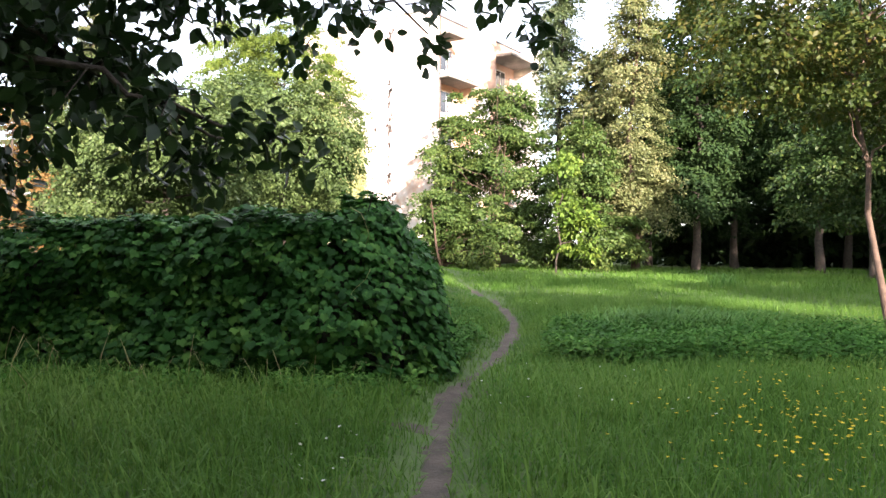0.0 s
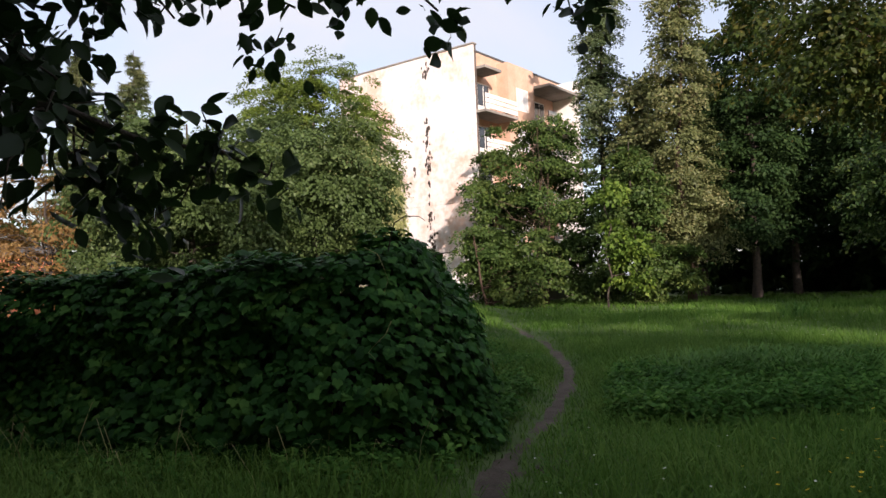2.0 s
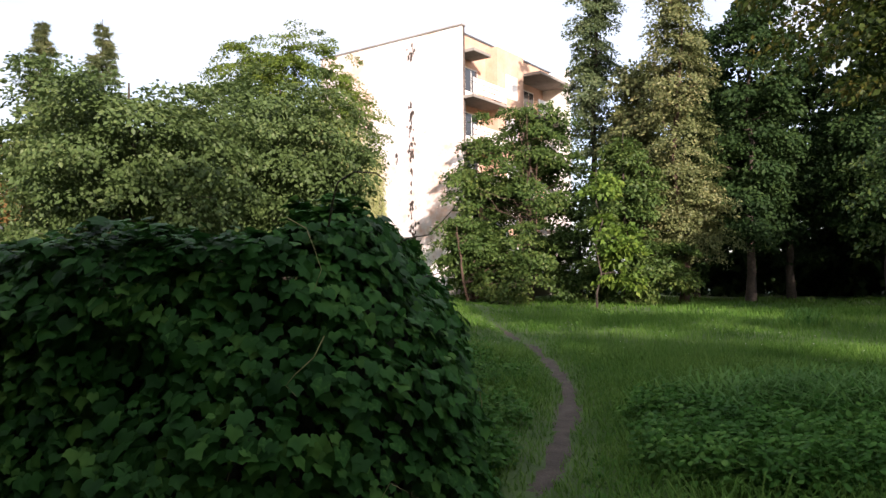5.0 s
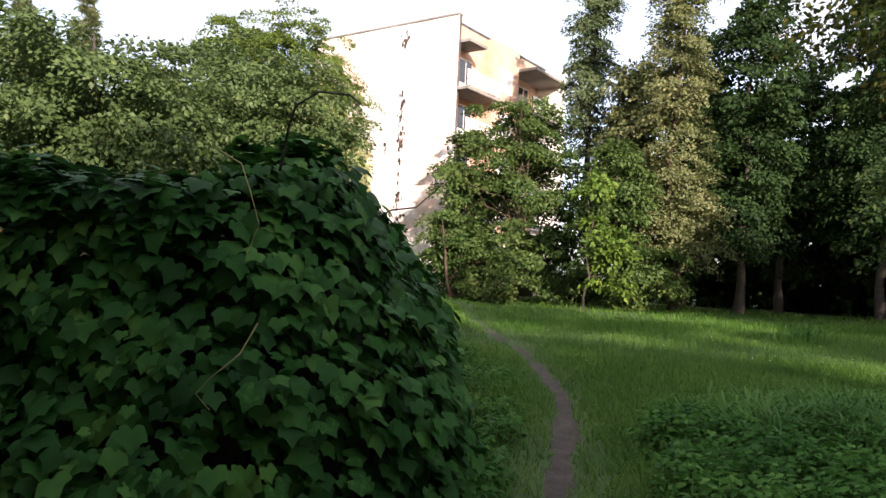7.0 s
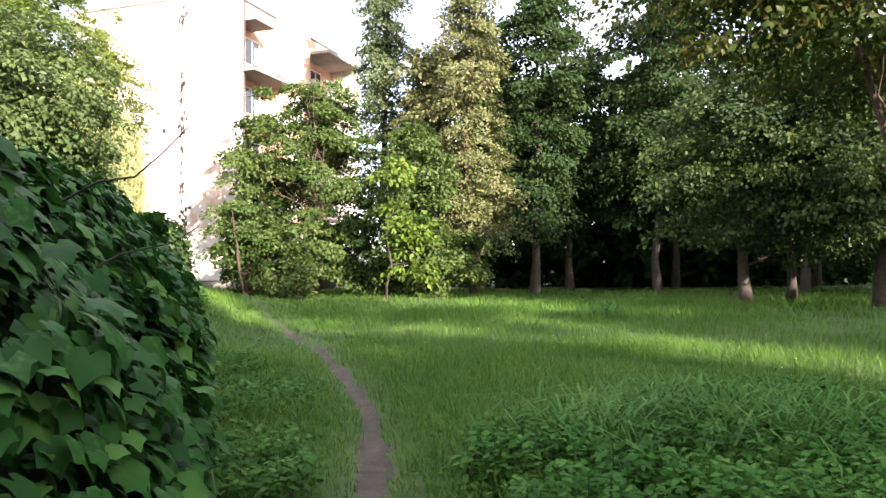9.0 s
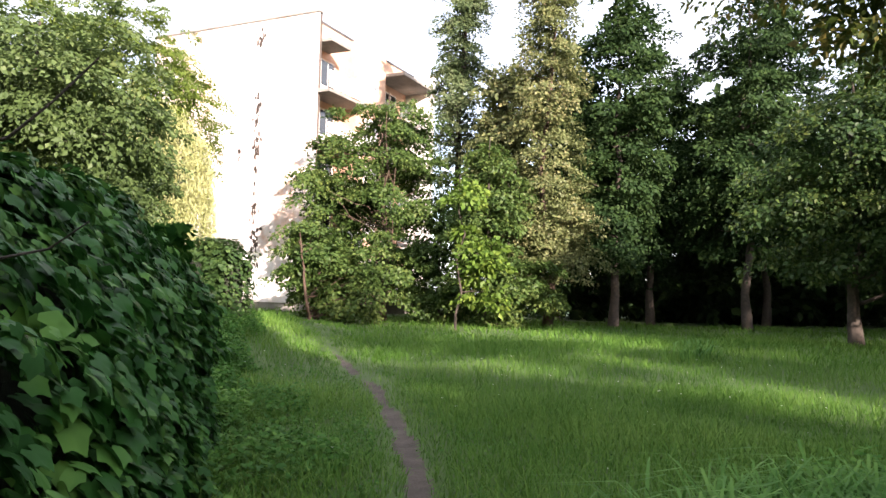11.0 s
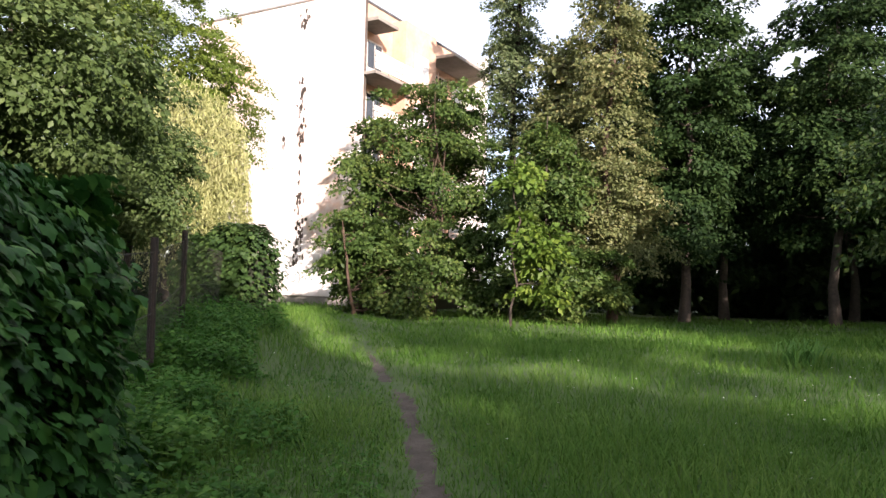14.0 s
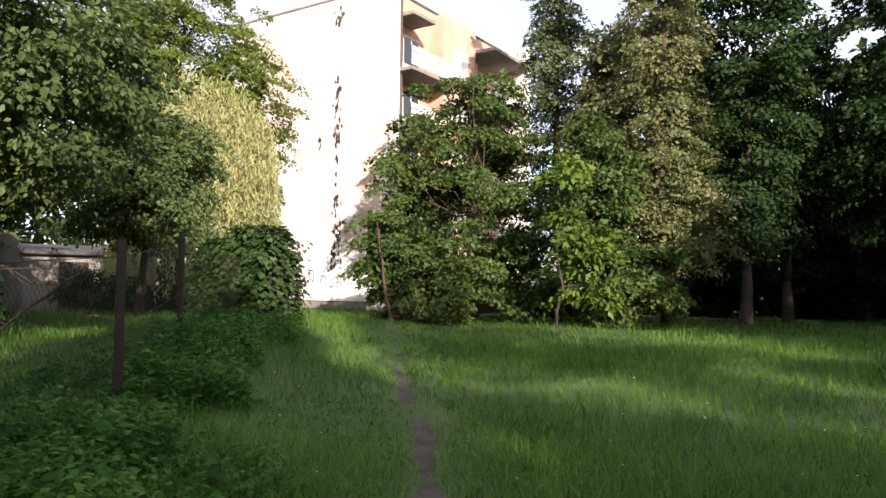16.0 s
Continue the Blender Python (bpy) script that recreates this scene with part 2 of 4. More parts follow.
def tube(points, radii, sides=7):
    """A tapering limb along points."""
    P = np.asarray(points, float)
    D = unit(np.gradient(P, axis=0))
    ref = np.array([0.31, 0.95, 0.02])
    X = unit(np.cross(D, ref))
    Y = np.cross(D, X)
    a = np.linspace(0, 2 * np.pi, sides, endpoint=False)
    V = P[:, None] + np.asarray(radii)[:, None, None] * (np.cos(a)[None, :, None] * X[:, None] + np.sin(a)[None, :, None] * Y[:, None])
    F = []
    for i in range(len(P) - 1):
        for j in range(sides):
            k = (j + 1) % sides
            a0, b0, a1, b1 = i * sides + j, i * sides + k, (i + 1) * sides + j, (i + 1) * sides + k
            F += [(a0, b0, b1), (a0, b1, a1)]
    return V.reshape(-1, 3), np.array(F)


def merge(pieces):
    V, F, n = [], [], 0
    for v, f in pieces:
        V.append(v)
        F.append(f + n)
        n += len(v)
    return np.vstack(V), np.vstack(F)


def wander(rng, a, b, n=6, amount=0.06):
    """A crooked line from a to b."""
    a, b = np.asarray(a, float), np.asarray(b, float)
    t = np.linspace(0, 1, n)[:, None]
    L = np.linalg.norm(b - a)
    w = rng.normal(0, amount * L, (n, 3)) * np.sin(np.pi * t)
    return a + (b - a) * t + w


def blob_points(rng, lobes, n, shell=2.2):
    """Clump centres in a crown made of egg-shaped lobes (x, y, z, rx, ry, rz), denser towards the outside; with outward ways."""
    L = np.array(lobes, float)
    w = (L[:, 3] * L[:, 4] * L[:, 5]) ** 0.75
    i = rng.choice(len(L), n, p=w / w.sum())
    d = unit(rng.normal(size=(n, 3)))
    r = rng.random(n) ** (1 / (1 + shell)) * rng.uniform(0.82, 1.12, n)
    P = L[i, :3] + d * r[:, None] * L[i, 3:]
    return P, unit(d / L[i, 3:])


def clumps(rng, centres, outs, per, spread, size, form, lift=0.55, droop=0.35, flat=0.13):
    """Leaves in flat, drooping sprays round centres."""
    m = len(centres)
    n = m * per
    C, O = np.repeat(centres, per, 0), np.repeat(outs, per, 0)
    grow = np.repeat(rng.uniform(0.55, 1.35, m), per)
    a, q = rng.uniform(0, 2 * np.pi, n), np.sqrt(rng.random(n))
    D = np.stack([np.cos(a) * q, np.sin(a) * q, rng.normal(0, flat, n)], 1) * (spread * grow)[:, None]
    away = (D * O).sum(1)
    D[:, 2] -= 0.45 * away + 0.25 * q**2 * spread
    P = C + D + rng.normal(0, 0.05, (n, 3))
    N = O * 0.55 + np.array([0, 0, lift]) + rng.normal(0, 0.5, (n, 3))
    T = unit(D) + rng.normal(0, 0.6, (n, 3)) + O * 0.4 - np.array([0, 0, droop])
    return strew(form, P, frames(N, T), size * rng.uniform(0.6, 1.25, n))


def tree(name, x, y, label, lobes, leaf, bark=M_BARK, r=0.16, lean=(0, 0), n=900, per=22, spread=0.33, size=0.2, form=LEAF4, seed=1, limbs=14, category="tree", group="", shell=2.2, first=0.25, stems=1, droop=0.35, gaps=1.0):
    """A tree: tapered trunk with limbs, crown of leaf clumps. lobes are in metres about the trunk's foot."""
    rng = np.random.default_rng(seed)
    t = thing(name, pose(x, y, float(height((x, y))[0])), label, category, group)
    top = max(l[2] + l[5] * 0.7 for l in lobes)
    wood = []
    n, per, spread = max(20, int(n / (7 * gaps))), int(per * 7 * gaps ** 0.6), spread * 2.1
    C, O = blob_points(rng, lobes, n, shell)
    C[:, 2] = np.maximum(C[:, 2], 0.25)
    for s in range(stems):
        off = rng.normal(0, 0.35, 2) if s else np.zeros(2)
        trunk = wander(rng, (off[0], off[1], -0.15), (lobes[0][0] * 0.6 + lean[0] + off[0] * 3, lobes[0][1] * 0.6 + lean[1] + off[1] * 3, top * (1 - 0.12 * s)), 9, 0.018)
        wood.append(tube(trunk, np.linspace(r, 0.02, 9) * (1 - 0.25 * (s > 0)) * np.array([1.3] + [1] * 8), 9))
        for c in C[rng.choice(n, limbs)]:
            k = np.clip((c[2] - 0.3 * np.hypot(*c[:2])) / top, first, 0.9)
            i = k * 8
            a = trunk[int(i)] + (trunk[min(int(i) + 1, 8)] - trunk[int(i)]) * (i % 1)
            c = a + (c - a) * 0.72
            wood.append(tube(wander(rng, a, c, 6, 0.05), np.linspace(r * 0.42 * (1 - k * 0.6), 0.008, 6), 6))
    put_np("trunk", *merge(wood), bark, t)
    put_np("crown", *clumps(rng, C, O, per, spread, size, form, droop=droop), leaf, t)
    return t

# ---- ground ----
TRACK = np.array([(0.1, -4), (-0.2, 2.0), (-0.53, 5.8), (-0.68, 8.5), (-0.56, 9.6), (-0.28, 11.2), (-0.15, 13.0), (-0.08, 14.4), (-0.10, 15.6), (-0.22, 17.1), (-0.42, 18.9), (-0.62, 20.7), (-1.08, 22.6), (-1.42, 24.6), (-1.80, 26.4), (-2.25, 29.3), (-2.7, 32), (-4.0, 38), (-5.2, 45)])
SIDE = np.array([(-0.75, 7.3), (-1.4, 7.45), (-2.2, 7.3)])
SIDE_R = np.array([(-0.6, 8.6), (0.1, 9.0), (0.9, 9.2)])


def along(P, line):
    """Distance of points from a broken line, and how far along it they are nearest."""
    best, at = np.full(len(P), 1e9), np.zeros(len(P))
    s = 0.0
    for a, b in zip(line[:-1], line[1:]):
        d = b - a
        L = np.hypot(*d)
        t = np.clip(((P - a) @ d) / L**2, 0, 1)
        q = np.hypot(*(P - a - t[:, None] * d).T)
        at = np.where(q < best, s + t * L, at)
        best = np.minimum(best, q)
        s += L
    return best, at


def waves(P, k, seed):
    """A smooth field of about -1 to 1 over the plan."""
    g = np.random.default_rng(seed)
    v = np.zeros(len(P))
    for i in range(7):
        a = g.uniform(0, 2 * np.pi)
        f = k * g.uniform(0.5, 1.6)
        v += np.sin(f * (P[:, 0] * np.cos(a) + P[:, 1] * np.sin(a)) + g.uniform(0, 6.28))
    return v / 3.2


def height(P):
    """The ground's height: a gently uneven meadow with a low swell on its far side."""
    P = np.asarray(P, float).reshape(-1, 2)
    near = np.clip((np.hypot(P[:, 0], P[:, 1] - 8) - 3) / 12, 0, 1)
    z = 0.05 * waves(P, 0.9, 3) * near
    z += 0.20 * np.exp(-(((P[:, 0] - 10) / 6) ** 2 + ((P[:, 1] - 28) / 3.5) ** 2))
    z -= 0.14 * np.clip((P[:, 0] - 7) / 4, 0, 1) * np.clip((P[:, 1] - 31) / 4, 0, 1)
    ease = lambda v: (lambda u: u * u * (3 - 2 * u))(np.clip(v, 0, 1))
    z += 0.56 * ease((P[:, 1] - 16.0) / 7) * ease((-P[:, 0] - 1.2) / 3.4) * (1 - 0.6 * ease((P[:, 1] - 32) / 6))
    d, _ = along(P, TRACK)
    z -= 0.05 * np.exp(-((d / 0.22) ** 2)) * np.clip((30 - P[:, 1]) / 8, 0, 1)
    return z


def worn(P):
    """How bare the trodden line is, 0 to 1."""
    d, s = along(P, TRACK)
    w = 0.092 + 0.04 * waves(P, 5.0, 5)
    fade = np.clip((29 - P[:, 1]) / 8, 0.0, 1) * np.where((P[:, 1] > 20.9) & (P[:, 1] < 22.4), 0.35, 1) * np.where((P[:, 1] > 9.2) & (P[:, 1] < 10.3), 0.4, 1)
    b = np.clip((w - d) / 0.08 + 0.5, 0, 1) * fade
    for line in (SIDE, SIDE_R):
        d2, s2 = along(P, line)
        b = np.maximum(b, np.clip((0.10 - d2) / 0.08 + 0.5, 0, 1) * np.clip(1.2 - s2 / 1.4, 0, 0.8))
    return b


def ground():
    def axis(fine0, fine1, step, far):
        fine = np.arange(fine0, fine1, step)
        k = np.geomspace(0.4, far, 26)
        return np.concatenate([fine0 - k[::-1], fine, fine1 + k])
    X, Y = axis(-3, 3, 0.075, 900), axis(2, 26, 0.13, 900)
    gx, gy = np.meshgrid(X, Y)
    P = np.stack([gx.ravel(), gy.ravel()], 1)
    V = np.column_stack([P, height(P)])
    nx, ny = len(X), len(Y)
    i = (np.arange(ny - 1)[:, None] * nx + np.arange(nx - 1)[None]).ravel()
    F = np.concatenate([np.stack([i, i + 1, i + nx + 1], 1), np.stack([i, i + nx + 1, i + nx], 1)])
    ob = put_np("ground", V, F, M_SOIL)
    tagged(ob, "uneven meadow soil under long grass", "ground", kind="structure")
    ob.data.materials.append(M_DIRT)
    mid = V[F].mean(1)[:, :2]
    ob.data.polygons.foreach_set("material_index", (worn(mid) > 0.32).astype(np.int32))
    ob.data.polygons.foreach_set("use_smooth", np.ones(len(F), bool))
    return ob


ground()

# ---- apartment building ----


def building():
    """Five storeys, plaster gable and a side with balconies. Local x runs along the balcony side, y along the gable."""
    f = Vector((0.47, 0.883, 0)).normalized()
    g = Vector((-f.y, f.x, 0))
    m = Matrix(((f.x, g.x, 0, -5.13), (f.y, g.y, 0, 48.8), (0, 0, 1, 0), (0, 0, 0, 1)))
    b = thing("apartment_building", m, "weathered five-storey block with pale plaster gable and balconies", "building")
    L, W, S, Z0, Z1 = 14.0, 12.0, 2.85, 0.9, 16.6
    rng = np.random.default_rng(8)
    part("plinth", boxed(0.06, 0.06, -0.5, L, W, Z0 - 0.25, bevel=0.02), M_SLAB, b, "grey concrete plinth")
    # gable of large panels with joints
    gable = part("gable_wall", boxed(0.05, 0.05, Z0 - 0.25, 0.35, W, Z1), M_DARKGAP, b)
    cuts = [0.0, 3.97, 7.8, W]
    for k in range(5):
        z0, z1 = (Z0 - 0.22 if k == 0 else Z0 + k * S + 0.004), Z0 + (k + 1) * S - 0.004 + (1.44 if k == 4 else 0)
        for a, c in zip(cuts[:-1], cuts[1:]):
            part("panel", boxed(-0.01, a + 0.004, z0, 0.06, c - 0.004, z1, bevel=0.008), M_PLASTER, gable)
    # lost plaster along the joint: ragged chips in bunches (low, high, along, scatter, count)
    for lo, hi, y, out, k in [(15.3, 16.2, 3.55, 0.16, 9), (11.4, 12.4, 3.5, 0.13, 8), (9.9, 11.4, 3.55, 0.10, 9), (8.7, 9.9, 3.5, 0.15, 14), (8.2, 9.4, 4.75, 0.05, 5), (5.2, 6.3, 3.55, 0.12, 10), (3.0, 5.2, 3.45, 0.16, 20), (2.2, 3.2, 3.6, 0.22, 12), (6.4, 8.2, 3.55, 0.05, 4)]:
        for _ in range(k + k // 4):
            z, yy, w, h = rng.uniform(lo, hi), y + 0.42 + rng.normal(0, out), rng.uniform(0.04, 0.15), rng.uniform(0.07, 0.26)
            bm = bmesh.new()
            ring = []
            for i in range(9):
                a, q = 2 * math.pi * i / 9, rng.uniform(0.45, 1.2)
                ring.append(bm.verts.new((-0.016, yy + w * math.cos(a) * q, z + h * math.sin(a) * q)))
            bm.faces.new(ring)
            bmesh.ops.solidify(bm, geom=bm.faces[:], thickness=0.004)
            part("crumbled_patch", bm, M_DARKGAP, gable, "dark patch where plaster has fallen off")
    roof = part("roof", boxed(0.36, 0.86, Z1 + 0.004, L + 0.1, W, Z1 + 0.14), M_TAR, b, "flat roof with dark felt edge")
    part("coping", boxed(-0.07, -0.05, Z1 + 0.004, 0.35, W + 0.05, Z1 + 0.12, bevel=0.02), M_SLAB, roof)
    # balcony side: wall strips round the openings
    side = part("side_wall", boxed(0.36, 0.9, Z0 - 0.25, L, 1.2, Z1), M_BRICK, b, "orange brick wall")
    part("back_wall", boxed(0.36, W - 0.3, Z0 - 0.25, L, W, Z1), M_PLASTER, b)
    part("far_wall", boxed(L - 0.3, 1.2, Z0 - 0.25, L, W - 0.3, Z1), M_PLASTER, b)
    part("pier", boxed(4.0, -0.02, Z0 - 0.25, 7.4, 0.896, Z1 - 0.3), M_BRICK, side)
    part("end_pier", boxed(11.9, -1.2, Z0 - 0.25, 12.15, 0.9, Z1 - 0.3), M_WHITEWALL, side)
    for k in range(5):
        z = Z0 + k * S
        w = part("window", boxed(5.0, -0.05, z + 0.85, 6.5, -0.022, z + 2.4), M_WHITEWALL, b)
        for i in range(2):
            part("pane", boxed(5.09 + i * 0.7, -0.062, z + 0.94, 5.71 + i * 0.7, -0.052, z + 2.31), M_CURTAIN, w)
        for x0, x1, y0 in ((0.06, 3.95, -0.75), (7.5, 11.85, -1.15)):
            part("slab", boxed(x0, y0, z - 0.14, x1, 0.895, z + 0.03, bevel=0.01), M_SLAB, b, "weathered concrete balcony slab")
            rail = part("parapet", boxed(x0 + 0.02, y0 + 0.01, z + 0.12, x1 - 0.02, y0 + 0.07, z + 0.42, bevel=0.01), M_WHITEWALL, b)
            part("board", boxed(x0 + 0.02, y0 + 0.012, z + 0.47, x1 - 0.02, y0 + 0.065, z + 0.74, bevel=0.01), M_PLASTER, rail)
            part("board", boxed(x0 + 0.02, y0 + 0.012, z + 0.79, x1 - 0.02, y0 + 0.065, z + 1.05, bevel=0.01), M_WHITEWALL, rail)
            for q in np.linspace(x0 + 0.06, x1 - 0.06, 4):
                part("post", boxed(q - 0.025, y0 + 0.075, z + 0.03, q + 0.025, y0 + 0.12, z + 1.08), M_RUSTY, rail)
            dw = part("balcony_door", boxed(x0 + 0.7, 0.86, z + 0.05, x0 + 2.9, 0.898, z + 2.3), M_WHITEWALL, b)
            for i in range(3):
                part("pane", boxed(x0 + 0.78 + i * 0.71, 0.845, z + 0.8, x0 + 1.4 + i * 0.71, 0.857, z + 2.2), M_GLASS, dw)
    for x0, x1, y0 in ((0.36, 2.3, -0.62), (7.4, 12.2, -1.35)):
        part("canopy", boxed(x0, y0, Z1 - 1.55, x1, 0.895, Z1 - 1.35, bevel=0.02), M_SLAB, b, "concrete canopy over the top balcony")
    # sprayed scrawl near the ground
    for i in range(9):
        y, z, w = 6.4 - i * 0.42 + rng.uniform(-0.1, 0.1), 1.75 + rng.uniform(-0.2, 0.2), rng.uniform(0.12, 0.22)
        a0, turn = rng.uniform(0, 6.28), rng.uniform(2.5, 5.5)
        bm = bmesh.new()
        last = None
        for k in range(13):
            a = a0 + turn * k / 12
            edge = [bm.verts.new((-0.016, y + r * w * math.cos(a), z + r * 1.5 * w * math.sin(a))) for r in (1.0, 1.28)]
            if last:
                bm.faces.new((last[0], last[1], edge[1], edge[0]))
            last = edge
        bmesh.ops.solidify(bm, geom=bm.faces[:], thickness=0.003)
        part("graffiti_mark", bm, M_PAINT, gable, "dark sprayed paint stroke")
    return b


building()

# ---- trees across the meadow ----
tree("maple_tree", -1.1, 44.4, "dense green maple in front of the block", [(0, 0, 6.0, 2.6, 2.4, 5.0), (-2.8, 0.8, 5.2, 2.0, 1.8, 4.4), (2.0, -0.4, 4.2, 2.1, 1.8, 3.6), (0.6, 0, 9.4, 1.3, 1.3, 2.3), (-1.6, 0, 7.6, 1.4, 1.4, 2.4), (-2.9, -1.8, 1.8, 1.6, 1.4, 1.8), (0.2, -2.6, 2.2, 2.2, 1.3, 2.2), (-2.7, 0, 9.6, 0.9, 0.9, 1.0), (-3.5, 0, 6.8, 1.1, 1.1, 0.9)], M_MAPLE, M_BARK_RED, 0.085, n=1900, per=24, spread=0.36, size=0.19, seed=11, stems=4, first=0.1, gaps=1.25)
tree("maple_bush", -3.9, 41.0, "leafy maple saplings at the wood's edge", [(0, 0, 1.9, 1.5, 1.3, 1.9), (1.6, -0.4, 1.3, 1.3, 1.1, 1.3), (-0.4, 0, 3.2, 1.0, 1.0, 1.3)], M_MAPLE, M_BARK_RED, 0.12, n=560, per=22, spread=0.3, size=0.19, seed=12, stems=2, first=0.1, category="bush", gaps=1.25)
tree("maple_bush", 1.5, 43.0, "low leafy maple shoots between the trees", [(0, 0, 1.4, 1.5, 1.2, 1.5), (1.8, 0.3, 1.2, 1.3, 1.1, 1.3), (-0.6, 0.6, 2.8, 1.1, 1.0, 1.3)], M_MAPLE, M_BARK, 0.06, n=420, per=20, spread=0.3, size=0.19, seed=18, stems=2, first=0.1, category="bush", gaps=1.25)
tree("young_maple", 1.9, 38.2, "young maple with bright yellow-green leaves", [(0.1, 0, 5.5, 0.8, 0.7, 1.0), (0.5, -0.1, 3.4, 0.9, 0.7, 1.1), (0.9, 0, 1.9, 0.9, 0.7, 1.2)], M_LIME, M_BARK, 0.05, n=150, per=9, spread=0.26, size=0.28, seed=13, limbs=8, gaps=1.25)
tree("maple_tree", 3.4, 40.6, "green maple with drooping leaves", [(0, 0, 3.2, 1.4, 1.4, 2.9), (0.7, 0, 6.2, 0.9, 0.9, 2.0), (-0.9, -0.3, 4.6, 0.9, 0.9, 1.6), (1.5, -0.6, 1.6, 1.5, 1.2, 1.5), (-0.2, 0.4, 7.2, 0.8, 0.8, 1.4)], M_MAPLE, M_BARK, 0.12, n=760, per=24, spread=0.34, size=0.2, seed=14, stems=2, first=0.1, gaps=1.25)
tree("poplar_tree", 2.6, 47, "tall narrow green poplar", [(0, 0, 10, 1.5, 1.5, 9), (-0.4, 0, 14, 1.0, 1.0, 6), (0.4, 0, 18, 0.8, 0.8, 5)], M_POPGREEN, M_BARK, 0.25, n=2000, per=18, spread=0.24, size=0.16, seed=15, shell=1.5, droop=-0.2)
tree("poplar_tree", 6.3, 42, "tall poplar with brownish sunlit leaves", [(0, 0, 9.5, 1.8, 1.8, 7.5), (-0.5, 0, 13, 1.1, 1.1, 5), (0.4, 0, 16.5, 0.9, 0.9, 4.5), (0.9, -0.4, 4.4, 1.6, 1.4, 2.6), (-1.0, -0.3, 4.0, 1.4, 1.4, 2.2)], M_POPLAR, M_BARK_RED, 0.2, n=2200, per=18, spread=0.28, size=0.16, seed=16, shell=1.7, droop=0.0)
tree("poplar_tree", 4.6, 44.5, "tall poplar among other trees", [(0, 0, 7, 1.6, 1.6, 6.0), (0, 0, 10, 1.1, 1.1, 4)], M_POPLAR, M_BARK, 0.2, n=900, per=20, spread=0.38, size=0.25, seed=17, shell=1.5, droop=-0.1)
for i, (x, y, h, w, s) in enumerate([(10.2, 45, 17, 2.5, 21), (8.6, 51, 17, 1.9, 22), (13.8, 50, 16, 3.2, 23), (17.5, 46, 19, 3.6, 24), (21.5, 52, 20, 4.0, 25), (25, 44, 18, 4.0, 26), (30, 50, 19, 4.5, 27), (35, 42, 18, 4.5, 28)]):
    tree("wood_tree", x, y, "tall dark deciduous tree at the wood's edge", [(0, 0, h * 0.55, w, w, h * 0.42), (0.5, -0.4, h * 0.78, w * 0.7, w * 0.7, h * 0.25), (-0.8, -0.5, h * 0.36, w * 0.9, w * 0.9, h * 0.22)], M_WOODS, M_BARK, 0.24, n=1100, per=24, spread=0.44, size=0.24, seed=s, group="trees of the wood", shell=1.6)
for i, (x, y, s) in enumerate([(13.4, 30.5, 31), (18.1, 35.0, 32), (16.6, 28.3, 33)]):
    tree("maple_tree", x, y, "broad shady maple with a dark trunk", [(-0.4, -0.3, 5.2, 2.8, 2.6, 2.9), (-2.0, -0.8, 3.8, 1.9, 1.8, 2.0), (0.8, 0, 7.2, 2.2, 2.2, 1.8), (1.4, -1.4, 3.4, 1.8, 1.8, 1.9)], M_EDGE, M_BARK, 0.2, n=1300, per=24, spread=0.36, size=0.17, seed=s, group="maples beside the meadow", first=0.15)
tree("rusty_tree", 6.6, 14.0, "broad tree with rust-tinged yellow-green leaves and slim trunk", [(0.4, 0.4, 6.4, 2.8, 2.6, 2.6), (-1.6, 1.6, 5.2, 1.9, 1.8, 1.5), (0.4, 3.0, 5.0, 2.4, 1.9, 1.6), (1.6, -1.2, 4.6, 1.6, 1.6, 1.6), (-2.2, 2.6, 6.0, 1.7, 1.8, 1.9), (2.6, 3.0, 6.2, 2.4, 2.4, 2.4), (0, 2, 8.4, 2.4, 2.4, 1.6), (1.0, 5.0, 8.2, 3.0, 2.6, 2.2)], M_RUST, M_BARK_RED, 0.085, n=2400, per=25, spread=0.28, size=0.115, form=LEAF4, seed=41, limbs=14, first=0.35, stems=2)



def woods(name, spots, seed, label, size=0.5, per=150, high=13.0):
    """A far belt of trees, too dense to count: trunks, boughs and undergrowth in one mass."""
    rng = np.random.default_rng(seed)
    C, wood = [], []
    for (x0, y0), (x1, y1), k in spots:
        for i in range(k):
            t = rng.random()
            x, y = x0 + (x1 - x0) * t + rng.normal(0, 1.5), y0 + (y1 - y0) * t + rng.normal(0, 1.5)
            h = high * rng.uniform(0.7, 1.2)
            wood.append(tube(wander(rng, (x, y, -0.2), (x + rng.normal(0, 0.5), y, h), 5, 0.01), np.linspace(0.22, 0.04, 5), 6))
            q = 16
            C.append(np.column_stack([x + rng.normal(0, 1.5, q), y + rng.normal(0, 1.5, q), rng.uniform(0.16, 1.0, q) * h]))
            C.append(np.column_stack([x + rng.normal(0, 1.6, 6), y + rng.normal(0, 1.2, 6), rng.uniform(0.3, 2.8, 6)]))
    C = np.vstack(C)
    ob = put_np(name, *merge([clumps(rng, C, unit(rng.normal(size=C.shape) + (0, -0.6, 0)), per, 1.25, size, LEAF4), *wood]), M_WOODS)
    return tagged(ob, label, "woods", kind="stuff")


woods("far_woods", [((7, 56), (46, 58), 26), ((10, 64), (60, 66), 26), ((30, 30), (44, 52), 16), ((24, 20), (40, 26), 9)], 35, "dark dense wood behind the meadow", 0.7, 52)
# added out of view on the right to keep sun off the wood trees
woods("far_woods", [((24, 13), (40, 27), 9)], 37, "unseen tall wood added to shade the wood's edge", 0.7, 60, 23.0)
